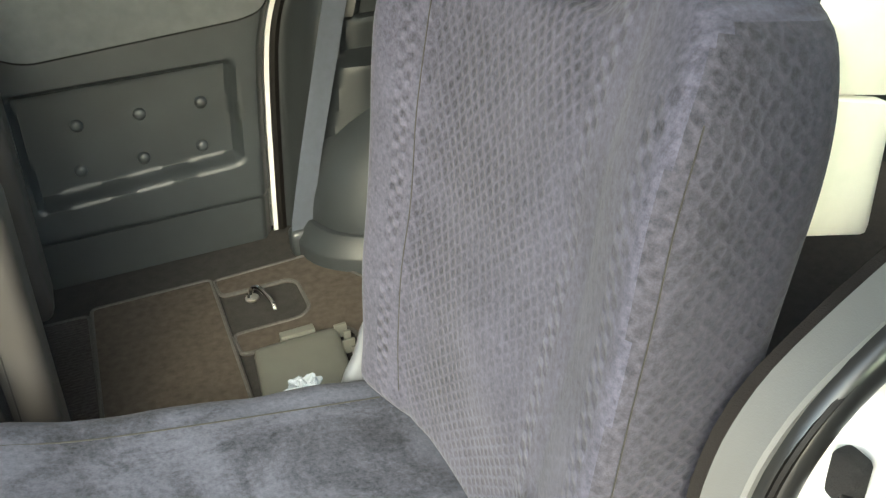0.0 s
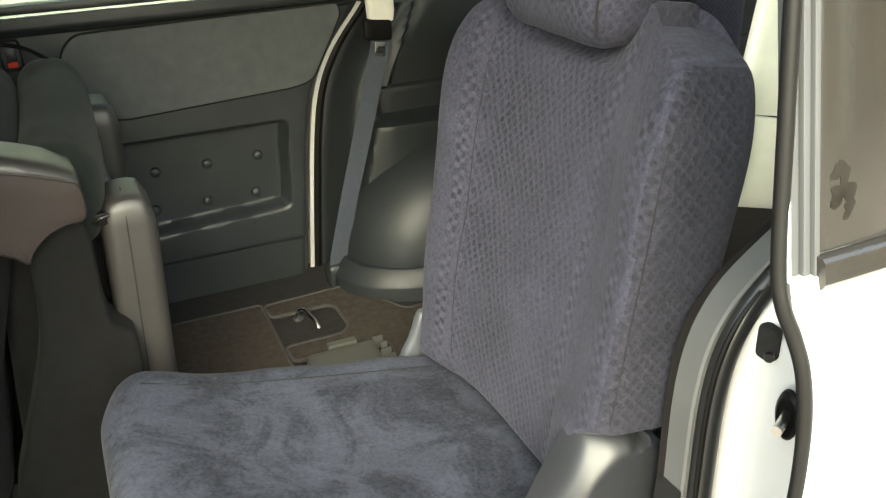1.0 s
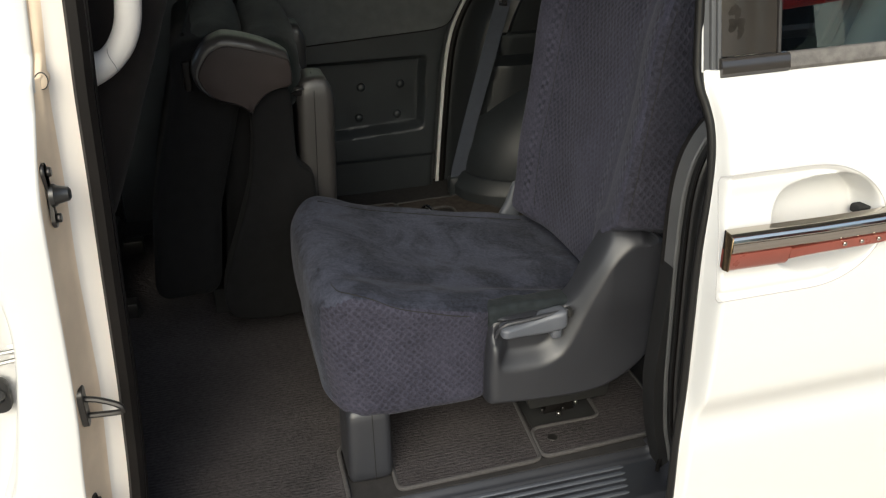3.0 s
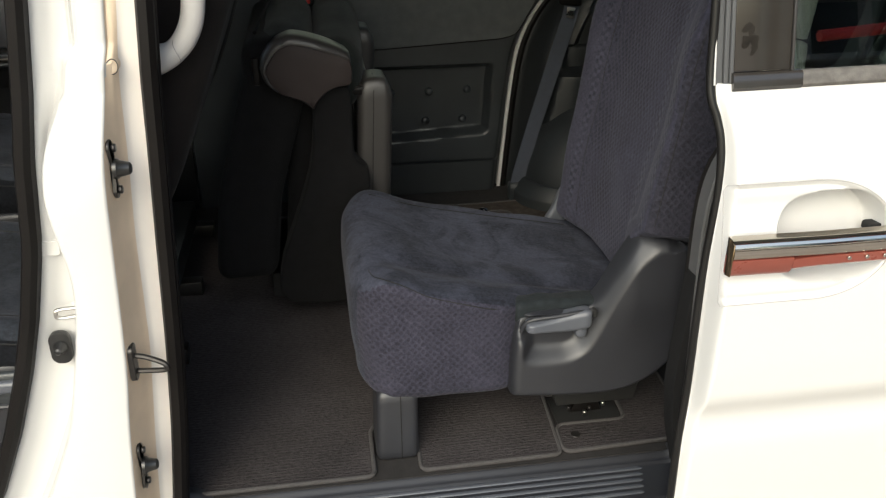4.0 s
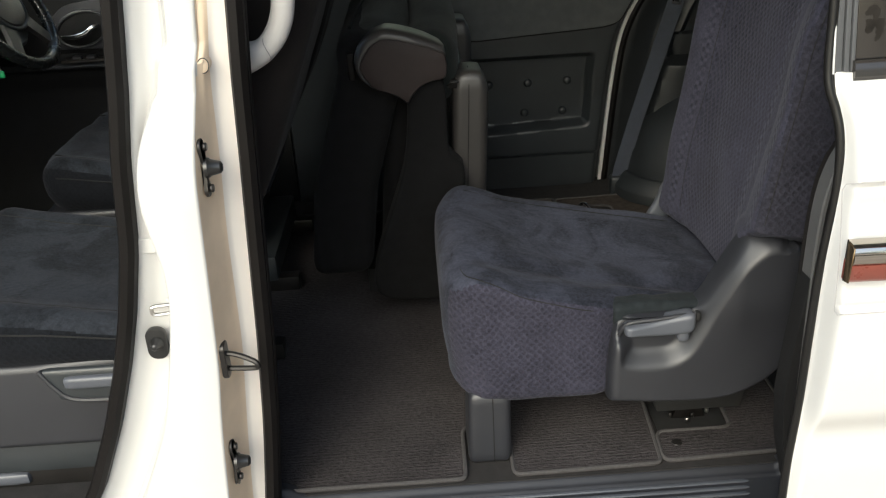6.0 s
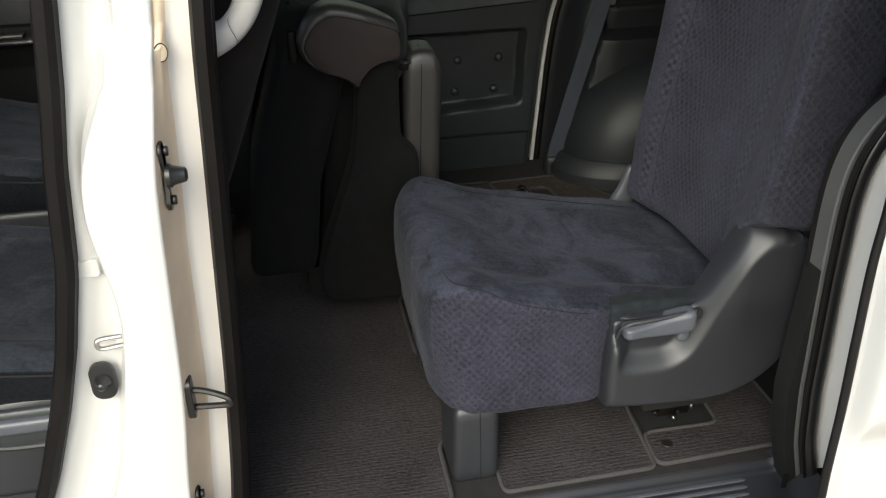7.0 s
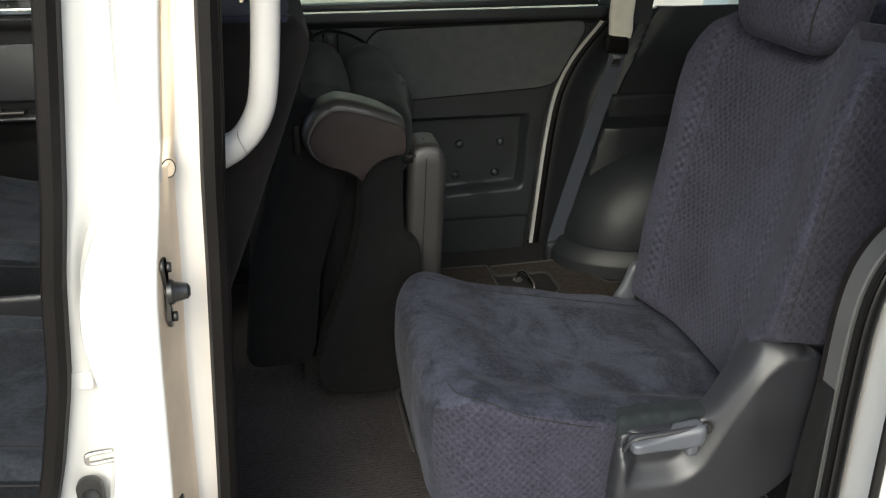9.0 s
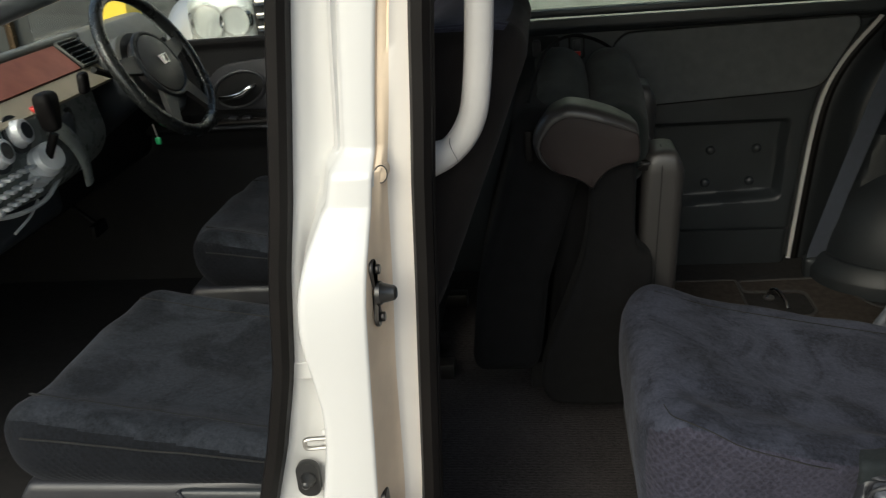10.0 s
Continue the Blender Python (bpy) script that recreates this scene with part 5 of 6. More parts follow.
# ---- far seat of the second row, folded up and tipped forward ----
fold = thing("folded_seat", (0.20, 1.0, 0.396), "second row seat folded and tipped forward", "car seat")


def sl(p):
    # slab leaning forward at the foot
    x, y, z = p
    return Vector((x - 0.30 * max(0.0, 1.0 - z) + 0.18 * max(0.0, 0.72 - z) * (1 if x > 0.1 else 0.6), y, z + 0.003 * noise.noise(p * 12)))


part("back_panel", softbox((0.118, 0.742, 0.520), (0.262, 1.330, 1.075), 0.035, 24, sl), M_TWEED, fold, "dark felt backed seat back")


def sl2(p):
    x, y, z = p
    return Vector((x - 0.10 * max(0.0, 0.80 - z) - 0.05 * step(0.85, 0.96, z) * step(0.3, 0.2, x), y, z + 0.003 * noise.noise(p * 12)))


side = [(0.262, 0.945), (0.272, 0.965), (0.300, 0.982), (0.334, 0.984), (0.345, 0.960), (0.345, 0.900), (0.345, 0.840), (0.350, 0.812), (0.364, 0.799), (0.376, 0.786), (0.378, 0.740), (0.372, 0.60), (0.350, 0.49), (0.325, 0.460), (0.200, 0.462), (0.160, 0.492), (0.165, 0.560), (0.205, 0.670), (0.243, 0.78), (0.258, 0.87)]
side = [(p.x, p.z) for p in curve_through([(x, 0, z) for x, z in side + side[:1]], 3)][:-1]
part("cushion_side", prism(side, "y", 0.722, 0.80, 0.010, 3), M_TWEED, fold, "dark felt cushion side")
part("cushion", softbox((0.20, 0.80, 0.455), (0.355, 1.330, 0.99), 0.05, 18, sl2), M_TWEED, fold)


def roll(x0, x1, zt, y1):
    def f(p):
        return Vector((p.x + 0.02 * math.sin((p.y - 0.75) * 4), p.y, p.z + 0.055 * (p.y - 0.75) + 0.004 * noise.noise(p * 14)))
    return softbox((x0, 0.758, zt - 0.16), (x1, y1, zt), 0.055, 20, f)


part("back_roll", roll(0.130, 0.258, 1.074, 1.30), M_ROLL, fold, "grey green velour backrest edge")
part("cushion_roll", roll(0.256, 0.372, 1.066, 1.30), M_ROLL, fold, "grey green velour cushion edge")
shell = [(0.157, 1.028), (0.163, 1.052), (0.182, 1.078), (0.210, 1.092), (0.232, 1.095), (0.278, 1.084), (0.332, 1.062), (0.347, 1.046), (0.346, 0.994), (0.318, 0.986), (0.292, 0.974), (0.273, 0.952), (0.264, 0.938), (0.248, 0.951), (0.226, 0.963), (0.190, 0.977), (0.166, 1.000)]
shell = [(p.x, p.z) for p in curve_through([(x, 0, z) for x, z in shell + shell[:1]], 4)][:-1]


def face_point(x, z):
    """The inset face keeps to the lower edge and leaves a broad rim along the top."""
    return x + 0.012 * step(0.22, 0.158, x), z - 0.019 * step(0.975, 1.09, z) + 0.004 * step(0.975, 0.94, z)


c0 = (0.252, 1.012)
face = [face_point(x, z) for x, z in shell]
rows = [[Vector((c0[0] + (x - c0[0]) * k, y, c0[1] + (z - c0[1]) * k)) for x, z in shell] for k, y in ((0.93, 0.80), (0.965, 0.76), (1.0, 0.730), (1.0, 0.718), (0.985, 0.706))]
for w, y in ((0.35, 0.6995), (0.7, 0.6965), (1.0, 0.6975), (1.04, 0.7005)):
    rows.append([Vector((x0 + (x1 - x0) * w, y, z0 + (z1 - z0) * w)) for (x0, z0), (x1, z1) in zip([(c0[0] + (x - c0[0]) * 0.985, c0[1] + (z - c0[1]) * 0.985) for x, z in shell], face)])
rcv = part("recliner_cover", loft(rows, True, False), M_PLASTB, fold, "brownish grey plastic recliner cover")
c1 = (0.262, 1.005)
rows = [[Vector((c1[0] + (x - c1[0]) * k, y, c1[1] + (z - c1[1]) * k)) for x, z in face] for k, y in ((1.0, 0.7025), (0.985, 0.6985), (0.955, 0.6970), (0.6, 0.6955), (0.3, 0.695), (0.001, 0.695))]
part("cover_face", loft(rows, True, False), M_FACE, rcv, "dark brown inset face")
part("fold_latch", softbox((0.140, 0.735, 0.985), (0.158, 0.775, 1.045), 0.006, 5), M_RUBBER, fold, "black latch beside the cover")


def legf(p):
    return Vector((p.x - 0.05 * (0.95 - p.z), p.y, p.z))


def leg_of(y0, dx, dz):
    """A plastic leg cover with its bowed top, joint and hook, standing upside down on the folded seat."""
    def f(p):
        q = legf(p)
        crown = step(0.935, 0.975, p.z)
        return Vector((q.x + dx - 0.010 * crown * step(0.42, 0.442, p.x), q.y, q.z + dz + 0.010 * math.sin(math.pi * (p.x - 0.362) / 0.08) * step(0.90, 0.975, p.z)))
    lc = part("leg_cover", softbox((0.362, y0, 0.520), (0.442, y0 + 0.11, 0.972), 0.020, 18, f), M_PLASTB, fold, "brownish grey plastic leg cover")
    part("leg_joint", tube([f(Vector((0.398, y0 - 0.0006, z))) for z in span(0.56, 0.945, 7)] + [f(Vector((0.398, y0 + 0.008, 0.968))), f(Vector((0.398, y0 + 0.05, 0.9725)))], 0.0010, 5, up=(0, 1, 0)), M_DARKGAP, lc)
    part("leg_clip", softbox((0.350 + dx, y0 + 0.002, 0.945 + dz), (0.376 + dx, y0 + 0.030, 0.966 + dz), 0.005, 4), M_RUBBER, lc)
    part("clip_hook", tube(curve_through([(0.350 + dx, y0 + 0.001, 0.953 + dz), (0.362 + dx, y0 - 0.004, 0.960 + dz), (0.376 + dx, y0 - 0.001, 0.962 + dz)], 4), 0.0026, 6), M_BLACKM, lc, "black steel hook")


leg_of(0.770, 0.0, 0.0)
leg_of(1.150, -0.008, 0.040)
part("seat_underside", softbox((0.335, 0.880, 0.60), (0.392, 1.16, 0.985), 0.022, 12, lambda p: Vector((p.x - 0.05 * (0.95 - p.z), p.y, p.z + 0.05 * (p.y - 0.9)))), M_PLASTB, fold, "brownish grey plastic seat underside")
rim = curve_through([(0.150, 0.80, 1.085), (0.165, 0.98, 1.100), (0.190, 1.18, 1.112), (0.240, 1.30, 1.118), (0.300, 1.30, 1.108), (0.350, 1.22, 1.085), (0.372, 1.10, 1.060)], 6)
part("border_piping", tube(rim, 0.004, 8), M_TWEED, fold, "dark sewn border piping")
part("floor_hinge", box((0.13, 0.88, 0.397), (0.24, 1.24, 0.47), 0.01), M_FOOT, fold)

# ---- front seats ----


def front_seat(y0, label, detail):
    s = thing("front_seat", (-0.35, y0 + 0.235, 0.396), label, "car seat", "front seats")

    def fc(p):
        x, y, z = p
        k = (z - 0.645) / 0.135
        z += k * (-0.16 * (x + 0.62))
        t = (y - y0 - 0.235) / 0.235
        z += k * (0.016 * step(0.55, 0.9, abs(t)) - 0.010 * (1 - abs(t)) * step(-0.6, -0.45, x))
        x += (-0.012 * math.sin(math.pi * min(1.0, max(0.0, k))) + 0.008 * (1 - k)) * step(-0.5, -0.64, x) + (0.034 * step(0.3, 1.0, t) - (0.014 if detail else -0.024) * step(-0.4, -0.9, t)) * step(-0.45, -0.64, x)
        return Vector((x, y, z + 0.003 * noise.noise(Vector((x * 15, y * 15, z * 9)))))
    bm = softbox((-0.650, y0, 0.645), (-0.10, y0 + 0.47, 0.790), 0.062, 30, fc)
    # only upward faces keep the lighter velour, the rest get painted shade
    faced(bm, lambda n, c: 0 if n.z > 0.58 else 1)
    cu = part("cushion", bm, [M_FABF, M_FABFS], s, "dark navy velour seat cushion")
    for yy in (0.062, 0.400):
        part("seam", tube([fc(Vector((x, y0 + yy, 0.7890))) for x in span(-0.615, -0.20, 14)], 0.0018, 6), M_DARKGAP, cu)
    part("seam", tube([fc(Vector((x, y0 + 0.0006, 0.748))) for x in span(-0.60, -0.16, 14)], 0.0016, 6), M_DARKGAP, cu)

    def fb(p):
        d, y, z = p
        t = (y - y0 - 0.235) / 0.235
        d -= (1 - d / 0.16) * 0.03 * step(0.5, 0.9, abs(t))
        h = (z - 0.72) / 0.60
        y = y0 + 0.235 + (y - y0 - 0.235) * (1 - 0.10 * step(0.75, 1.0, h))
        d = d - 0.03 * step(0.45, 0.0, h) * (d / 0.16) + 0.0
        return Vector((-0.215 + 0.40 * (z - 0.72) + d + 0.003 * noise.noise(p * 12), y, z))
    bm = softbox((0.0, y0 + 0.005, 0.70), (0.16, y0 + 0.465, 1.315), 0.05, 30, fb)
    # backrest flanks use the shaded velour, rear faces the brown cloth
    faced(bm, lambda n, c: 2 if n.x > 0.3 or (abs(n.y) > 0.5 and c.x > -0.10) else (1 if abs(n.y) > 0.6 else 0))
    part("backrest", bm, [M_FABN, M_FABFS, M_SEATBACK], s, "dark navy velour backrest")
    part("headrest", softbox((0.06, y0 + 0.11, 1.345), (0.17, y0 + 0.36, 1.53), 0.04, 14, lambda p: Vector((p.x + 0.2 * (p.z - 1.34), p.y, p.z))), M_FABN, s)
    for yy in (0.18, 0.29):
        part("headrest_post", tube([(0.08, y0 + yy, 1.29), (0.10, y0 + yy, 1.37)], 0.006, 8, up=(0, 1, 0)), M_CHROME, s)
    # plastic base
    bm = prism([(-0.635, 0.500), (-0.652, 0.540), (-0.655, 0.640), (-0.635, 0.668), (-0.40, 0.668), (-0.22, 0.682), (-0.17, 0.66), (-0.17, 0.500)], "y", y0 + 0.004, y0 + 0.466, 0.014, 3)
    b = part("side_cover", bm, M_PLAST, s, "charcoal plastic seat base")
    part("lower_skirt", prism([(-0.62, 0.435), (-0.62, 0.505), (-0.10, 0.505), (-0.10, 0.435)], "y", y0 + 0.020, y0 + 0.45, 0.010, 2), M_PLASTD, s)
    part("rail", box((-0.66, y0 + 0.03, 0.397), (-0.05, y0 + 0.07, 0.44), 0.004), M_BLACKM, s)
    part("rail", box((-0.66, y0 + 0.40, 0.397), (-0.05, y0 + 0.44, 0.44), 0.004), M_BLACKM, s)
    if detail:
        part("lever_well", softbox((-0.385, y0 - 0.006, 0.600), (-0.16, y0 + 0.02, 0.664), 0.008, 10, lambda p: Vector((p.x + 0.4 * max(0, 0.66 - p.z), p.y, p.z))), M_PLASTD, b, "dark lever recess")
        part("recline_lever", softbox((-0.345, y0 - 0.016, 0.628), (-0.17, y0 + 0.01, 0.652), 0.008, 10), M_LEVER, b, "grey recline lever")
        part("cover_rim", tube(curve_through([(-0.385, y0 - 0.002, 0.662), (-0.365, y0 - 0.004, 0.630), (-0.335, y0 - 0.005, 0.605), (-0.25, y0 - 0.005, 0.600)], 6), 0.005, 8), M_PLAST, b)
        part("slide_bar", softbox((-0.66, y0 + 0.02, 0.405), (-0.47, y0 + 0.10, 0.432), 0.010, 6), M_LEVER, s, "grey seat slide handle")
    return s


front_seat(0.190, "dark navy velour front passenger seat", True)
front_seat(0.890, "dark navy velour driver seat behind the wheel", False)

# ---- far front door, steering wheel and dashboard ----
ffd = thing("driver_door", (-0.7, 1.60, 0.37), "black trimmed driver door with grey insert", "car door")


def ffdoor(u, v):
    y = 1.535
    y -= 0.055 * step(0.865, 0.885, v) * step(0.915, 0.900, v)
    y += 0.02 * step(0.86, 0.80, v)
    y -= 0.02 * step(1.10, 1.125, v)
    return (u, y, v)


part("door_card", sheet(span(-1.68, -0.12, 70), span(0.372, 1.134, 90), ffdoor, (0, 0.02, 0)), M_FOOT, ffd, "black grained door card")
ins = corner_round([(-0.78, 0.935), (-0.775, 1.01), (-0.72, 1.060), (-0.62, 1.072), (-0.15, 1.075), (-0.15, 0.925), (-0.60, 0.930)], 0.03, 5)
part("grey_insert", prism(ins, "y", 1.524, 1.534, 0.004, 2), M_PLAST, ffd, "charcoal door insert")
hp = [(-0.675 + 0.075 * math.cos(t), 0.990 + 0.050 * math.sin(t) + 0.012 * math.cos(t)) for t in span(0, 2 * math.pi, 33)[:-1]]
# bowl is a flat plate, its inner shade painted near-black
part("handle_bowl", prism(hp, "y", 1.5215, 1.530, 0.004, 2), M_DARKGAP, ffd, "dark handle bowl")
part("bowl_rim", tube([(x, 1.522, z) for x, z in hp], 0.005, 8, closed=True), M_PLAST, ffd)
part("inner_handle", tube(curve_through([(-0.735, 1.514, 0.972), (-0.70, 1.508, 0.972), (-0.665, 1.506, 0.980), (-0.640, 1.508, 0.996), (-0.625, 1.514, 1.002)], 5), 0.0075, 10, scale=lambda t: 0.7 + 0.6 * math.sin(math.pi * t)), M_CHROME, ffd, "chrome inner door handle")
part("switch_panel", box((-0.74, 1.475, 0.903), (-0.52, 1.520, 0.912), 0.003), M_GLOSSB, ffd, "window switch panel")
for x in (-0.71, -0.67, -0.60):
    part("window_switch", softbox((x, 1.485, 0.908), (x + 0.025, 1.505, 0.920), 0.004, 4), M_PLAST, ffd)
part("rest_edge", tube([(x, 1.480, 0.892) for x in span(-0.80, -0.14, 4)], 0.006, 8), M_PLAST, ffd)
part("window_glass", box((-1.30, 1.600, 1.10), (-0.10, 1.604, 1.60), 0.0), M_GLASS, ffd, "clear window glass")

wheel = thing("steering_wheel", (-0.74, 1.15, 1.0), "black leather steering wheel with silver badge", "steering wheel")
WM = Matrix.Translation((-0.727, 1.15, 1.141)) @ Matrix.Rotation(radians(62), 4, "Y")


def wpt(u, v, w):
    """Across, up the wheel's face, towards the driver."""
    return WM @ Vector((-v, u, w))


rim = [wpt(0.182 * math.cos(t), 0.182 * math.sin(t), 0.0) for t in span(0, 2 * math.pi, 65)[:-1]]
part("rim", tube(rim, 0.0152, 14, closed=True), M_LEATHER, wheel, "black leather rim")


def disc_on(c, r, h, n=32, dome=0.3, bm=None):
    rows = []
    for k, hh in ((1.0, 0.0), (1.0, h * 0.7), (0.94, h), (0.6, h * (1 + dome * 0.7)), (0.02, h * (1 + dome))):
        rows.append([wpt(c[0] + r[0] * k * math.cos(t), c[1] + r[1] * k * math.sin(t), c[2] + hh) for t in span(0, 2 * math.pi, n + 1)[:-1]])
    return loft(rows, True, True, bm)


part("hub", disc_on((0, -0.005, -0.02), (0.084, 0.078), 0.03), M_PLASTB, wheel, "round black airbag cover")
part("hub_bowl", disc_on((0, -0.012, -0.045), (0.118, 0.110), 0.026, dome=0.1), M_OUTLET, wheel, "grey outer hub bowl")
part("hub_ring", tube([wpt(0.088 * math.cos(t), -0.005 + 0.081 * math.sin(t), 0.004) for t in span(0, 2 * math.pi, 41)[:-1]], 0.006, 8, closed=True), M_PLASTD, wheel)
for a in (8, 172, 235, 305):
    t = radians(a)
    p0, p1 = (0.07 * math.cos(t), 0.07 * math.sin(t)), (0.178 * math.cos(t), 0.178 * math.sin(t))
    n2 = (-math.sin(t) * 0.022, math.cos(t) * 0.022)
    rows = [[wpt(q[0] + s * n2[0] * k, q[1] + s * n2[1] * k, w) for s, w in ((-1, -0.008), (-1, 0.004), (1, 0.004), (1, -0.008))] for q, k in ((p0, 1.1), (p1, 0.7))]
    part("spoke", loft(rows, True, True), M_PLASTB, wheel)
plate = [(-0.018, 0.011), (0.018, 0.011), (0.012, -0.014), (-0.012, -0.014)]
part("badge", loft([[wpt(u * k, v * k, w) for u, v in plate] for k, w in ((1.0, 0.020), (0.92, 0.0245), (0.74, 0.0245), (0.66, 0.0215), (0.02, 0.0190))], True, True), M_CHROME, wheel, "plain silver badge")
part("column", tube([wpt(0, 0, -0.02), wpt(0, 0, -0.12), wpt(0, -0.02, -0.30)], 0.06, 16, up=(0, 1, 0)), M_PLASTD, wheel, "black steering column cover")
part("stalk", tube([wpt(-0.05, 0.01, -0.06), wpt(-0.13, 0.03, -0.05), wpt(-0.19, 0.05, -0.04)], 0.008, 8, up=(0, 1, 0)), M_RUBBER, wheel)
part("stalk", tube([wpt(0.05, 0.01, -0.06), wpt(0.13, 0.03, -0.05), wpt(0.19, 0.05, -0.04)], 0.008, 8, up=(0, 1, 0)), M_RUBBER, wheel)
key = thing("key_fob", (-0.76, 1.06, 0.97), "small green key tag hanging from the ignition", "key tag")
part("tag", softbox((-0.736, 1.072, 0.962), (-0.722, 1.080, 0.980), 0.004, 4), M_GREEN, key)
part("chain", tube([(-0.729, 1.076, 0.980), (-0.735, 1.076, 1.012)], 0.002, 6, up=(0, 1, 0)), M_STEEL, key)

dash = thing("dashboard", (-1.2, 0.85, 0.80), "dark olive dashboard with red brown wood trim", "dashboard")
prof = [(-1.62, 1.02), (-1.45, 1.09), (-1.25, 1.150), (-1.05, 1.200), (-0.965, 1.218), (-0.930, 1.219), (-0.912, 1.210), (-0.868, 1.160), (-0.872, 1.12), (-0.92, 1.0), (-0.96, 0.88), (-1.02, 0.80), (-1.38, 0.74), (-1.66, 0.74)]
prof = [(p.x, p.z) for p in curve_through([(x, 0, z) for x, z in prof], 4)]
rows = [[Vector((x, y, z)) for x, z in prof] for y in span(0.12, 1.52, 20)]
bm = loft(rows)
# one shell, coloured by place: black below 1.11 m, dark plastic ahead of x -0.96
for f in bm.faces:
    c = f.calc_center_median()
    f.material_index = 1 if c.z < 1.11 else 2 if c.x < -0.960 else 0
part("dash_shell", bm, [M_DASH, M_FOOT, M_PLASTD], dash, "dull dark olive dashboard shell, black in its lower part")
part("pad_lip", tube([(-0.922, y, 1.215) for y in span(0.45, 1.16, 6)], 0.010, 10), M_DASH, dash)
part("wood_trim", sheet(span(0.48, 1.030, 10), span(0, 1, 6), lambda u, v: (-0.852 - 0.054 * v, u, 1.160 + 0.052 * v), (-0.007, 0, -0.007)), M_WOOD, dash, "red brown wood display lid")
part("tan_strip", sheet(span(0.48, 1.14, 10), span(0, 1, 5), lambda u, v: (-0.818 - 0.034 * v, u, 1.122 + 0.034 * v), (-0.008, 0, -0.008)), M_TAN, dash, "tan plastic strip under the wood")
for y in (1.036, 0.385):
    lie = lambda v, h=0.0: (-0.852 - 0.054 * v + 0.69 * h, 1.160 + 0.052 * v + 0.72 * h)
    part("vent_frame", sheet((y, y + 0.09), span(0, 1, 4), lambda u, v: (lie(v, 0.002)[0], u, lie(v, 0.002)[1]), (-0.010, 0, -0.010)), M_DARKGAP, dash, "dark air vent")
    part("vent_rim", tube([(lie(v, 0.004)[0], u, lie(v, 0.004)[1]) for u, v in ((y, 0.0), (y + 0.09, 0.0), (y + 0.09, 1.0), (y, 1.0))], 0.004, 8, closed=True), M_DASH, dash)
    for k in range(5):
        (x0, z0), (x1, z1) = lie(0.14 + 0.18 * k, 0.003), lie(0.14 + 0.18 * k, 0.011)
        part("vent_slat", loft([[Vector((x0, u, z0)), Vector((x1, u, z1)), Vector((x1 + 0.0015, u, z1 - 0.0015)), Vector((x0 + 0.0015, u, z0 - 0.0015))] for u in (y + 0.004, y + 0.086)], True, True), M_PLASTD, dash)
stack = [(-0.860, 1.124), (-0.822, 1.120), (-0.812, 1.07), (-0.806, 1.01), (-0.840, 0.955), (-0.93, 0.90)]
stack = [(p.x, p.z) for p in curve_through([(x, 0, z) for x, z in stack], 5)]
part("centre_console", loft([[Vector((x - 0.02 * abs(y - 0.80) / 0.2, y, z)) for x, z in stack] for y in span(0.52, 1.03, 10)]), M_OLIVE, dash, "olive grey centre console with controls")


def rotary(c, r, prof, mat, label=""):
    """Turned part that stands towards the rear and a little up."""
    c = Vector(c)
    rows = [[c + Vector((d - 0.3 * rr * r * math.sin(t), rr * r * math.cos(t), 0.3 * d + rr * r * math.sin(t))) for t in span(0, 2 * math.pi, 25)[:-1]] for d, rr in prof]
    return part("knob", loft(rows, True, True), mat, dash, label)


rotary((-0.822, 0.685, 1.100), 0.028, ((-0.02, 1.1), (0.004, 1.1), (0.006, 0.92), (0.024, 0.82), (0.026, 0.7)), M_SILVER, "silver rotary control knob")
rotary((-0.822, 0.610, 1.082), 0.028, ((-0.02, 1.1), (0.004, 1.1), (0.006, 0.92), (0.024, 0.82), (0.026, 0.7)), M_SILVER, "silver rotary control knob")
for y, z in ((0.685, 1.100), (0.610, 1.082)):
    rotary((-0.822, y, z), 0.028, ((0.0262, 0.56), (0.0275, 0.54), (0.0278, 0.02)), M_PLASTD, "dark knob face")
    rotary((-0.822, y, z), 0.028, ((0.000, 1.32), (0.0048, 1.30), (0.005, 1.08)), M_PLASTD, "dark knob surround")
part("hazard_switch", softbox((-0.838, 0.760, 1.122), (-0.815, 0.800, 1.134), 0.004, 5), M_REDSW, dash, "red hazard switch")
for i in range(6):
    for j in range(3):
        part("push_button", softbox((-0.822, 0.55 + 0.026 * i, 1.030 - 0.024 * j), (-0.800, 0.566 + 0.026 * i, 1.038 - 0.024 * j), 0.003, 4), M_SILVER, dash)
part("shift_gaiter", loft([[Vector((-0.845 + d - 0.35 * r * math.sin(t), 0.728 + 0.3 * d + r * 1.1 * math.cos(t), 1.018 + 0.45 * d + r * 0.75 * math.sin(t))) for t in span(0, 2 * math.pi, 29)[:-1]] for d, r in ((-0.02, 0.052), (0.008, 0.054), (0.012, 0.047), (0.022, 0.050), (0.026, 0.043), (0.036, 0.045), (0.040, 0.037), (0.050, 0.036), (0.052, 0.02))], True, True), M_BRIGHT, dash, "ribbed silver shift gaiter")
part("shift_lever", tube([(-0.80, 0.735, 1.035), (-0.775, 0.738, 1.085)], 0.009, 10, up=(0, 1, 0)), M_RUBBER, dash)
part("shift_knob", softbox((-0.795, 0.714, 1.090), (-0.757, 0.764, 1.168), 0.014, 8, lambda p: Vector((p.x, 0.737 + (p.y - 0.737) * (0.42 + 0.58 * step(1.082, 1.150, p.z)), p.z))), M_RUBBER, dash, "black shift knob")
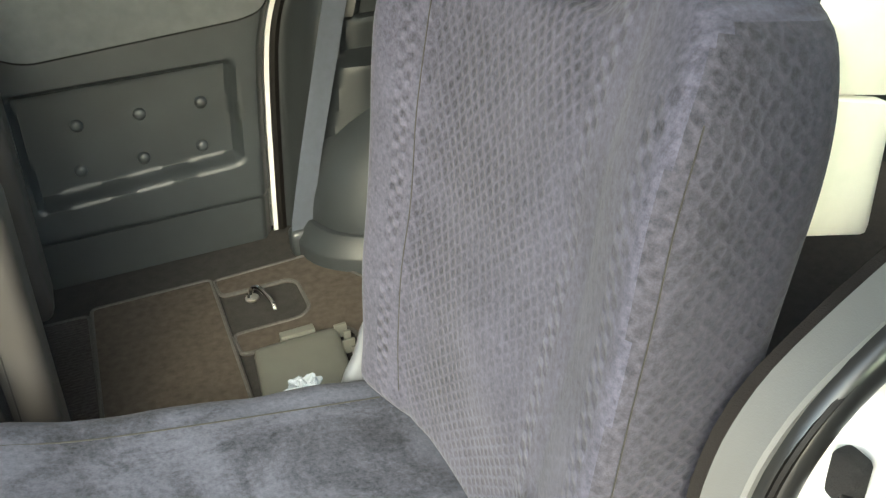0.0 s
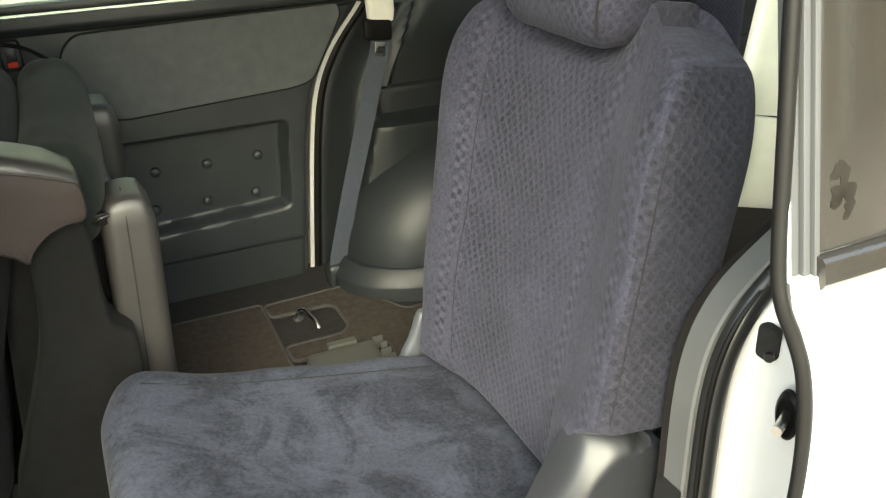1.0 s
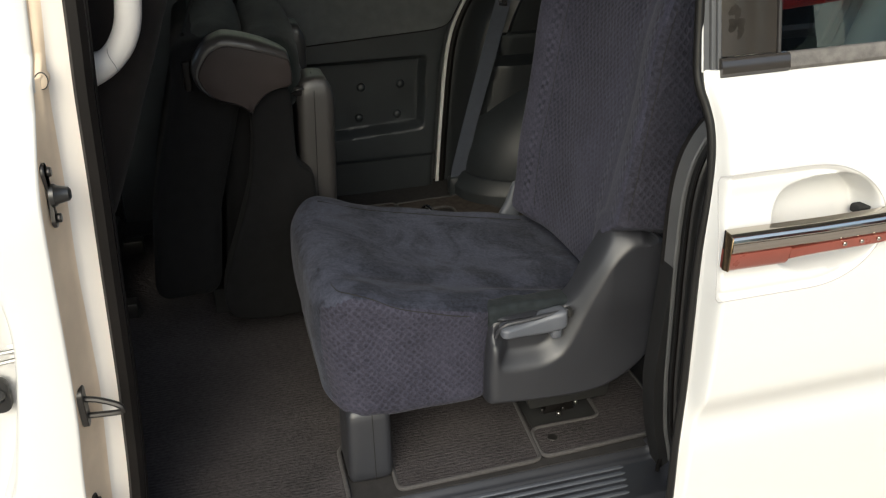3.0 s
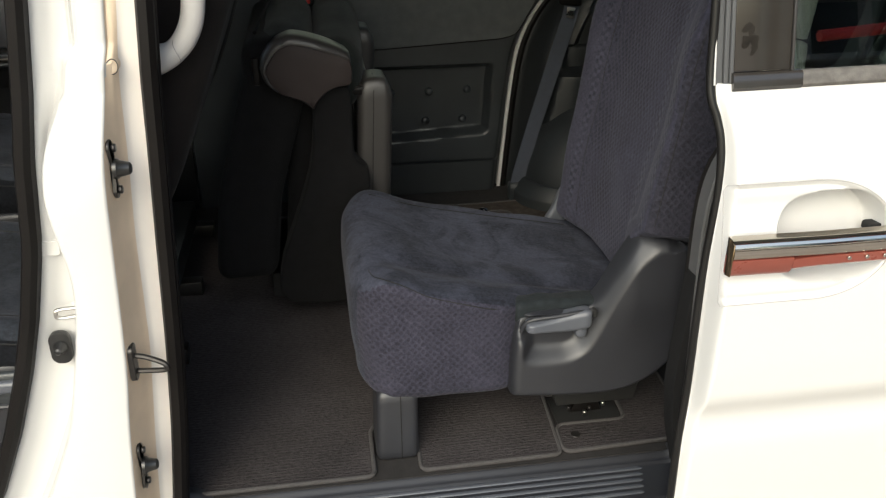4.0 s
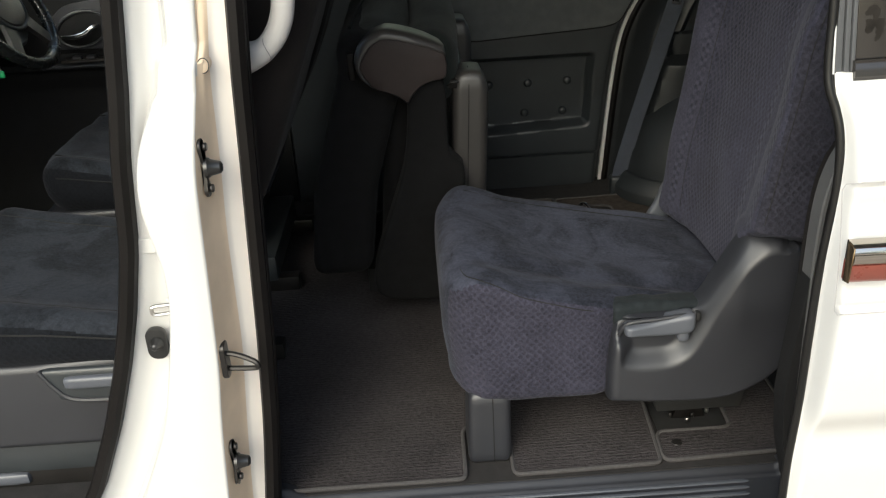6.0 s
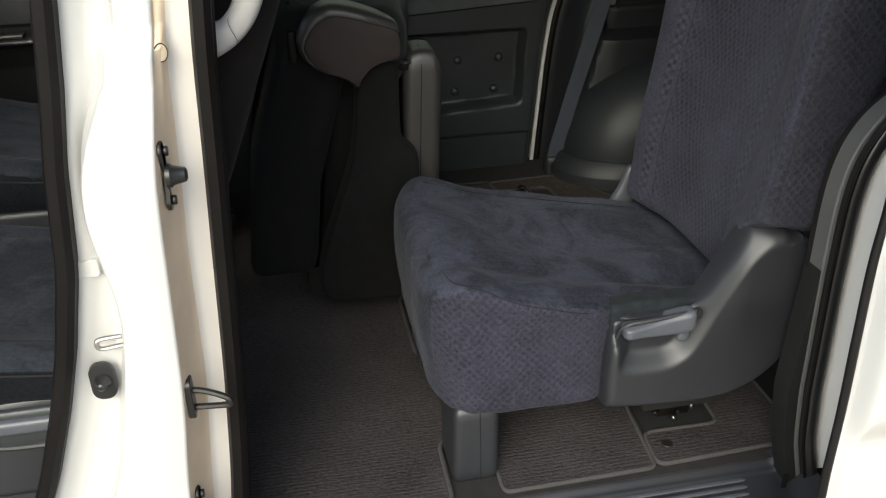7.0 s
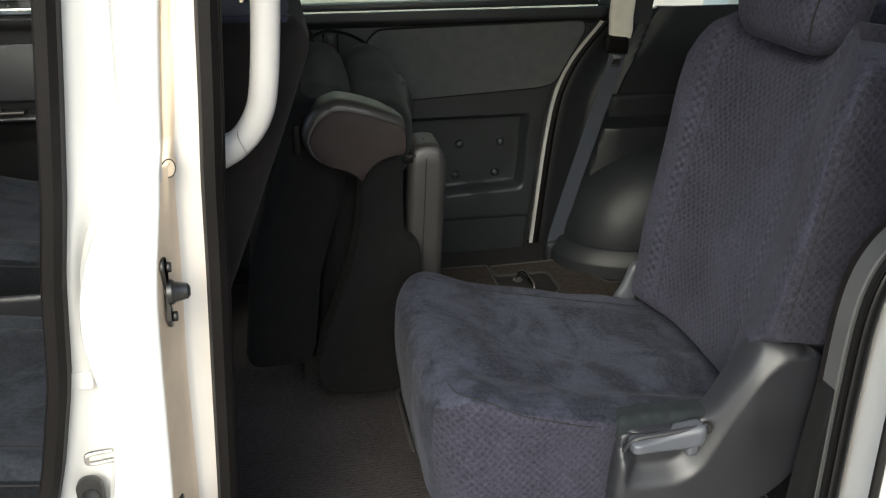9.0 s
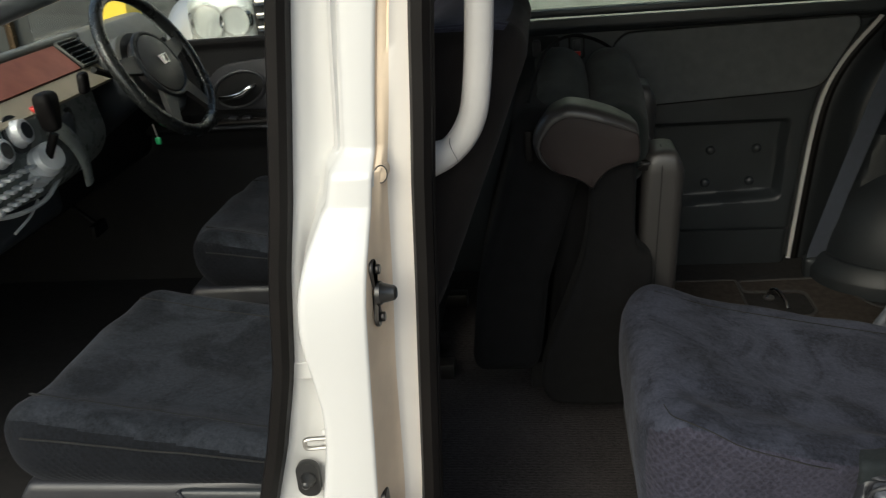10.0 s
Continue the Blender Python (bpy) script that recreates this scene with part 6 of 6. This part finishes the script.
part("shift_bracket", sweep(curve_through([(-0.815, 0.785, 1.090), (-0.795, 0.805, 1.070), (-0.785, 0.835, 1.010), (-0.795, 0.855, 0.945)], 6), circle(0.021, 12, 0.009), up=(1, 0, 0), scale=lambda t: 1 - 0.25 * t), M_OLIVE, dash, "grey shift lever bracket")
part("console_trim", tube(curve_through([(-0.838, 0.53, 1.112), (-0.832, 0.66, 1.128), (-0.832, 0.78, 1.116), (-0.836, 0.90, 1.090)], 6), 0.006, 8), M_BRIGHT, dash, "bright silver console trim")
part("console_trim", tube(curve_through([(-0.822, 0.53, 0.985), (-0.816, 0.62, 0.962), (-0.820, 0.72, 0.955), (-0.828, 0.80, 0.975)], 6), 0.005, 8), M_SILVER, dash, "silver console trim")
part("shift_gate", prism(rounded(0.745, 0.905, 1.035, 1.105, 0.02), "x", -0.850, -0.822, 0.004, 2), M_GLOSSB, dash, "gloss black shift gate")
part("bracket_plate", softbox((-0.86, 0.76, 1.02), (-0.815, 0.90, 1.10), 0.02, 8), M_LEVER, dash)
part("wiper_stalk", softbox((-0.815, 0.925, 1.120), (-0.795, 0.955, 1.166), 0.009, 6, lambda p: Vector((p.x, p.y + 0.15 * (p.z - 1.13), p.z))), M_RUBBER, dash, "black control lever")
part("cowl", softbox((-0.95, 1.10, 1.05), (-0.80, 1.30, 1.190), 0.05, 10), M_OUTLET, dash, "grey instrument cowl")
part("cup_pocket", softbox((-0.96, 0.56, 0.885), (-0.85, 0.84, 0.972), 0.025, 10), M_PLASTD, dash, "dark cup pocket")
part("pocket_edge", tube(curve_through([(-0.848, 0.64, 0.915), (-0.846, 0.70, 0.930), (-0.848, 0.74, 0.950)], 5), 0.003, 6), M_SILVER, dash)
part("pedal", softbox((-1.02, 1.17, 0.690), (-1.00, 1.24, 0.725), 0.006, 5), M_RUBBER, dash, "black pedal pad")
part("pedal_arm", tube([(-1.01, 1.205, 0.715), (-1.10, 1.205, 0.80)], 0.008, 8), M_RUBBER, dash)
# third row cushion stowed against the far side
third = thing("stowed_rear_seat", (1.55, 1.30, 0.40), "dark velour rear seat stowed against the side", "car seat")
part("cushion", softbox((1.22, 1.26, 0.70), (1.75, 1.42, 1.05), 0.06, 12), M_FABS, third)
part("backrest", softbox((1.75, 1.20, 0.42), (1.95, 1.44, 1.15), 0.06, 10), M_FABS, third)
part("bracket", box((1.4, 1.40, 0.42), (1.7, 1.46, 0.75), 0.01), M_BLACKM, third)

# ---- outside: a parked car and a yellow post past the far window ----
pk = thing("parked_car", (-1.2, 3.2, 0.0), "white parked car nose with chrome grille and headlamps", "car")
part("nose", softbox((-1.56, 2.95, 0.25), (-0.18, 4.6, 1.12), 0.16, 16, lambda p: Vector((p.x, p.y + 0.35 * max(0, p.z - 0.9), p.z))), M_WHITE, pk)
part("grille_back", box((-1.08, 2.935, 0.82), (-0.36, 2.99, 1.12), 0.02), M_DARKGAP, pk, "dark grille opening")
for k in range(5):
    part("grille_bar", box((-1.06, 2.915, 0.84 + 0.055 * k), (-0.38, 2.945, 0.865 + 0.055 * k), 0.006), M_CHROME, pk, "chrome grille bar")
for x in (-1.38, -0.20):
    part("tyre", disc((x - 0.1, 3.65, 0.31), "x", 0.31, 0.2, 28, 0.02), M_RUBBER, pk, "black tyre")
lamp = part("headlamp", softbox((-1.38, 2.900, 0.88), (-1.08, 3.05, 1.12), 0.06, 12), M_GLASS, pk, "clear headlamp lens")
for cx, r in ((-1.29, 0.075), (-1.165, 0.062)):
    part("reflector", loft([[Vector((cx + q * r * math.cos(a), 2.925 + d, 1.00 + q * r * math.sin(a))) for a in span(0, 2 * math.pi, 25)[:-1]] for q, d in ((1.12, 0.03), (1.05, 0.0), (0.9, 0.025), (0.6, 0.055), (0.25, 0.065), (0.24, 0.035), (0.02, 0.025))], True, True), M_CHROME, pk, "chrome headlamp bowl")
part("lamp_housing", softbox((-1.375, 2.945, 0.885), (-1.085, 3.08, 1.115), 0.06, 10), M_BRIGHT, pk)
part("bumper", softbox((-1.56, 2.88, 0.25), (-0.18, 3.1, 0.70), 0.08, 12), M_WHITE, pk)
post = thing("yellow_post", (-1.64, 2.79, 0.0), "yellow painted post beside the parked car", "post")
part("post_shaft", box((-1.665, 2.72, 0.0), (-1.545, 2.86, 2.6), 0.01), M_YELLOW, post)
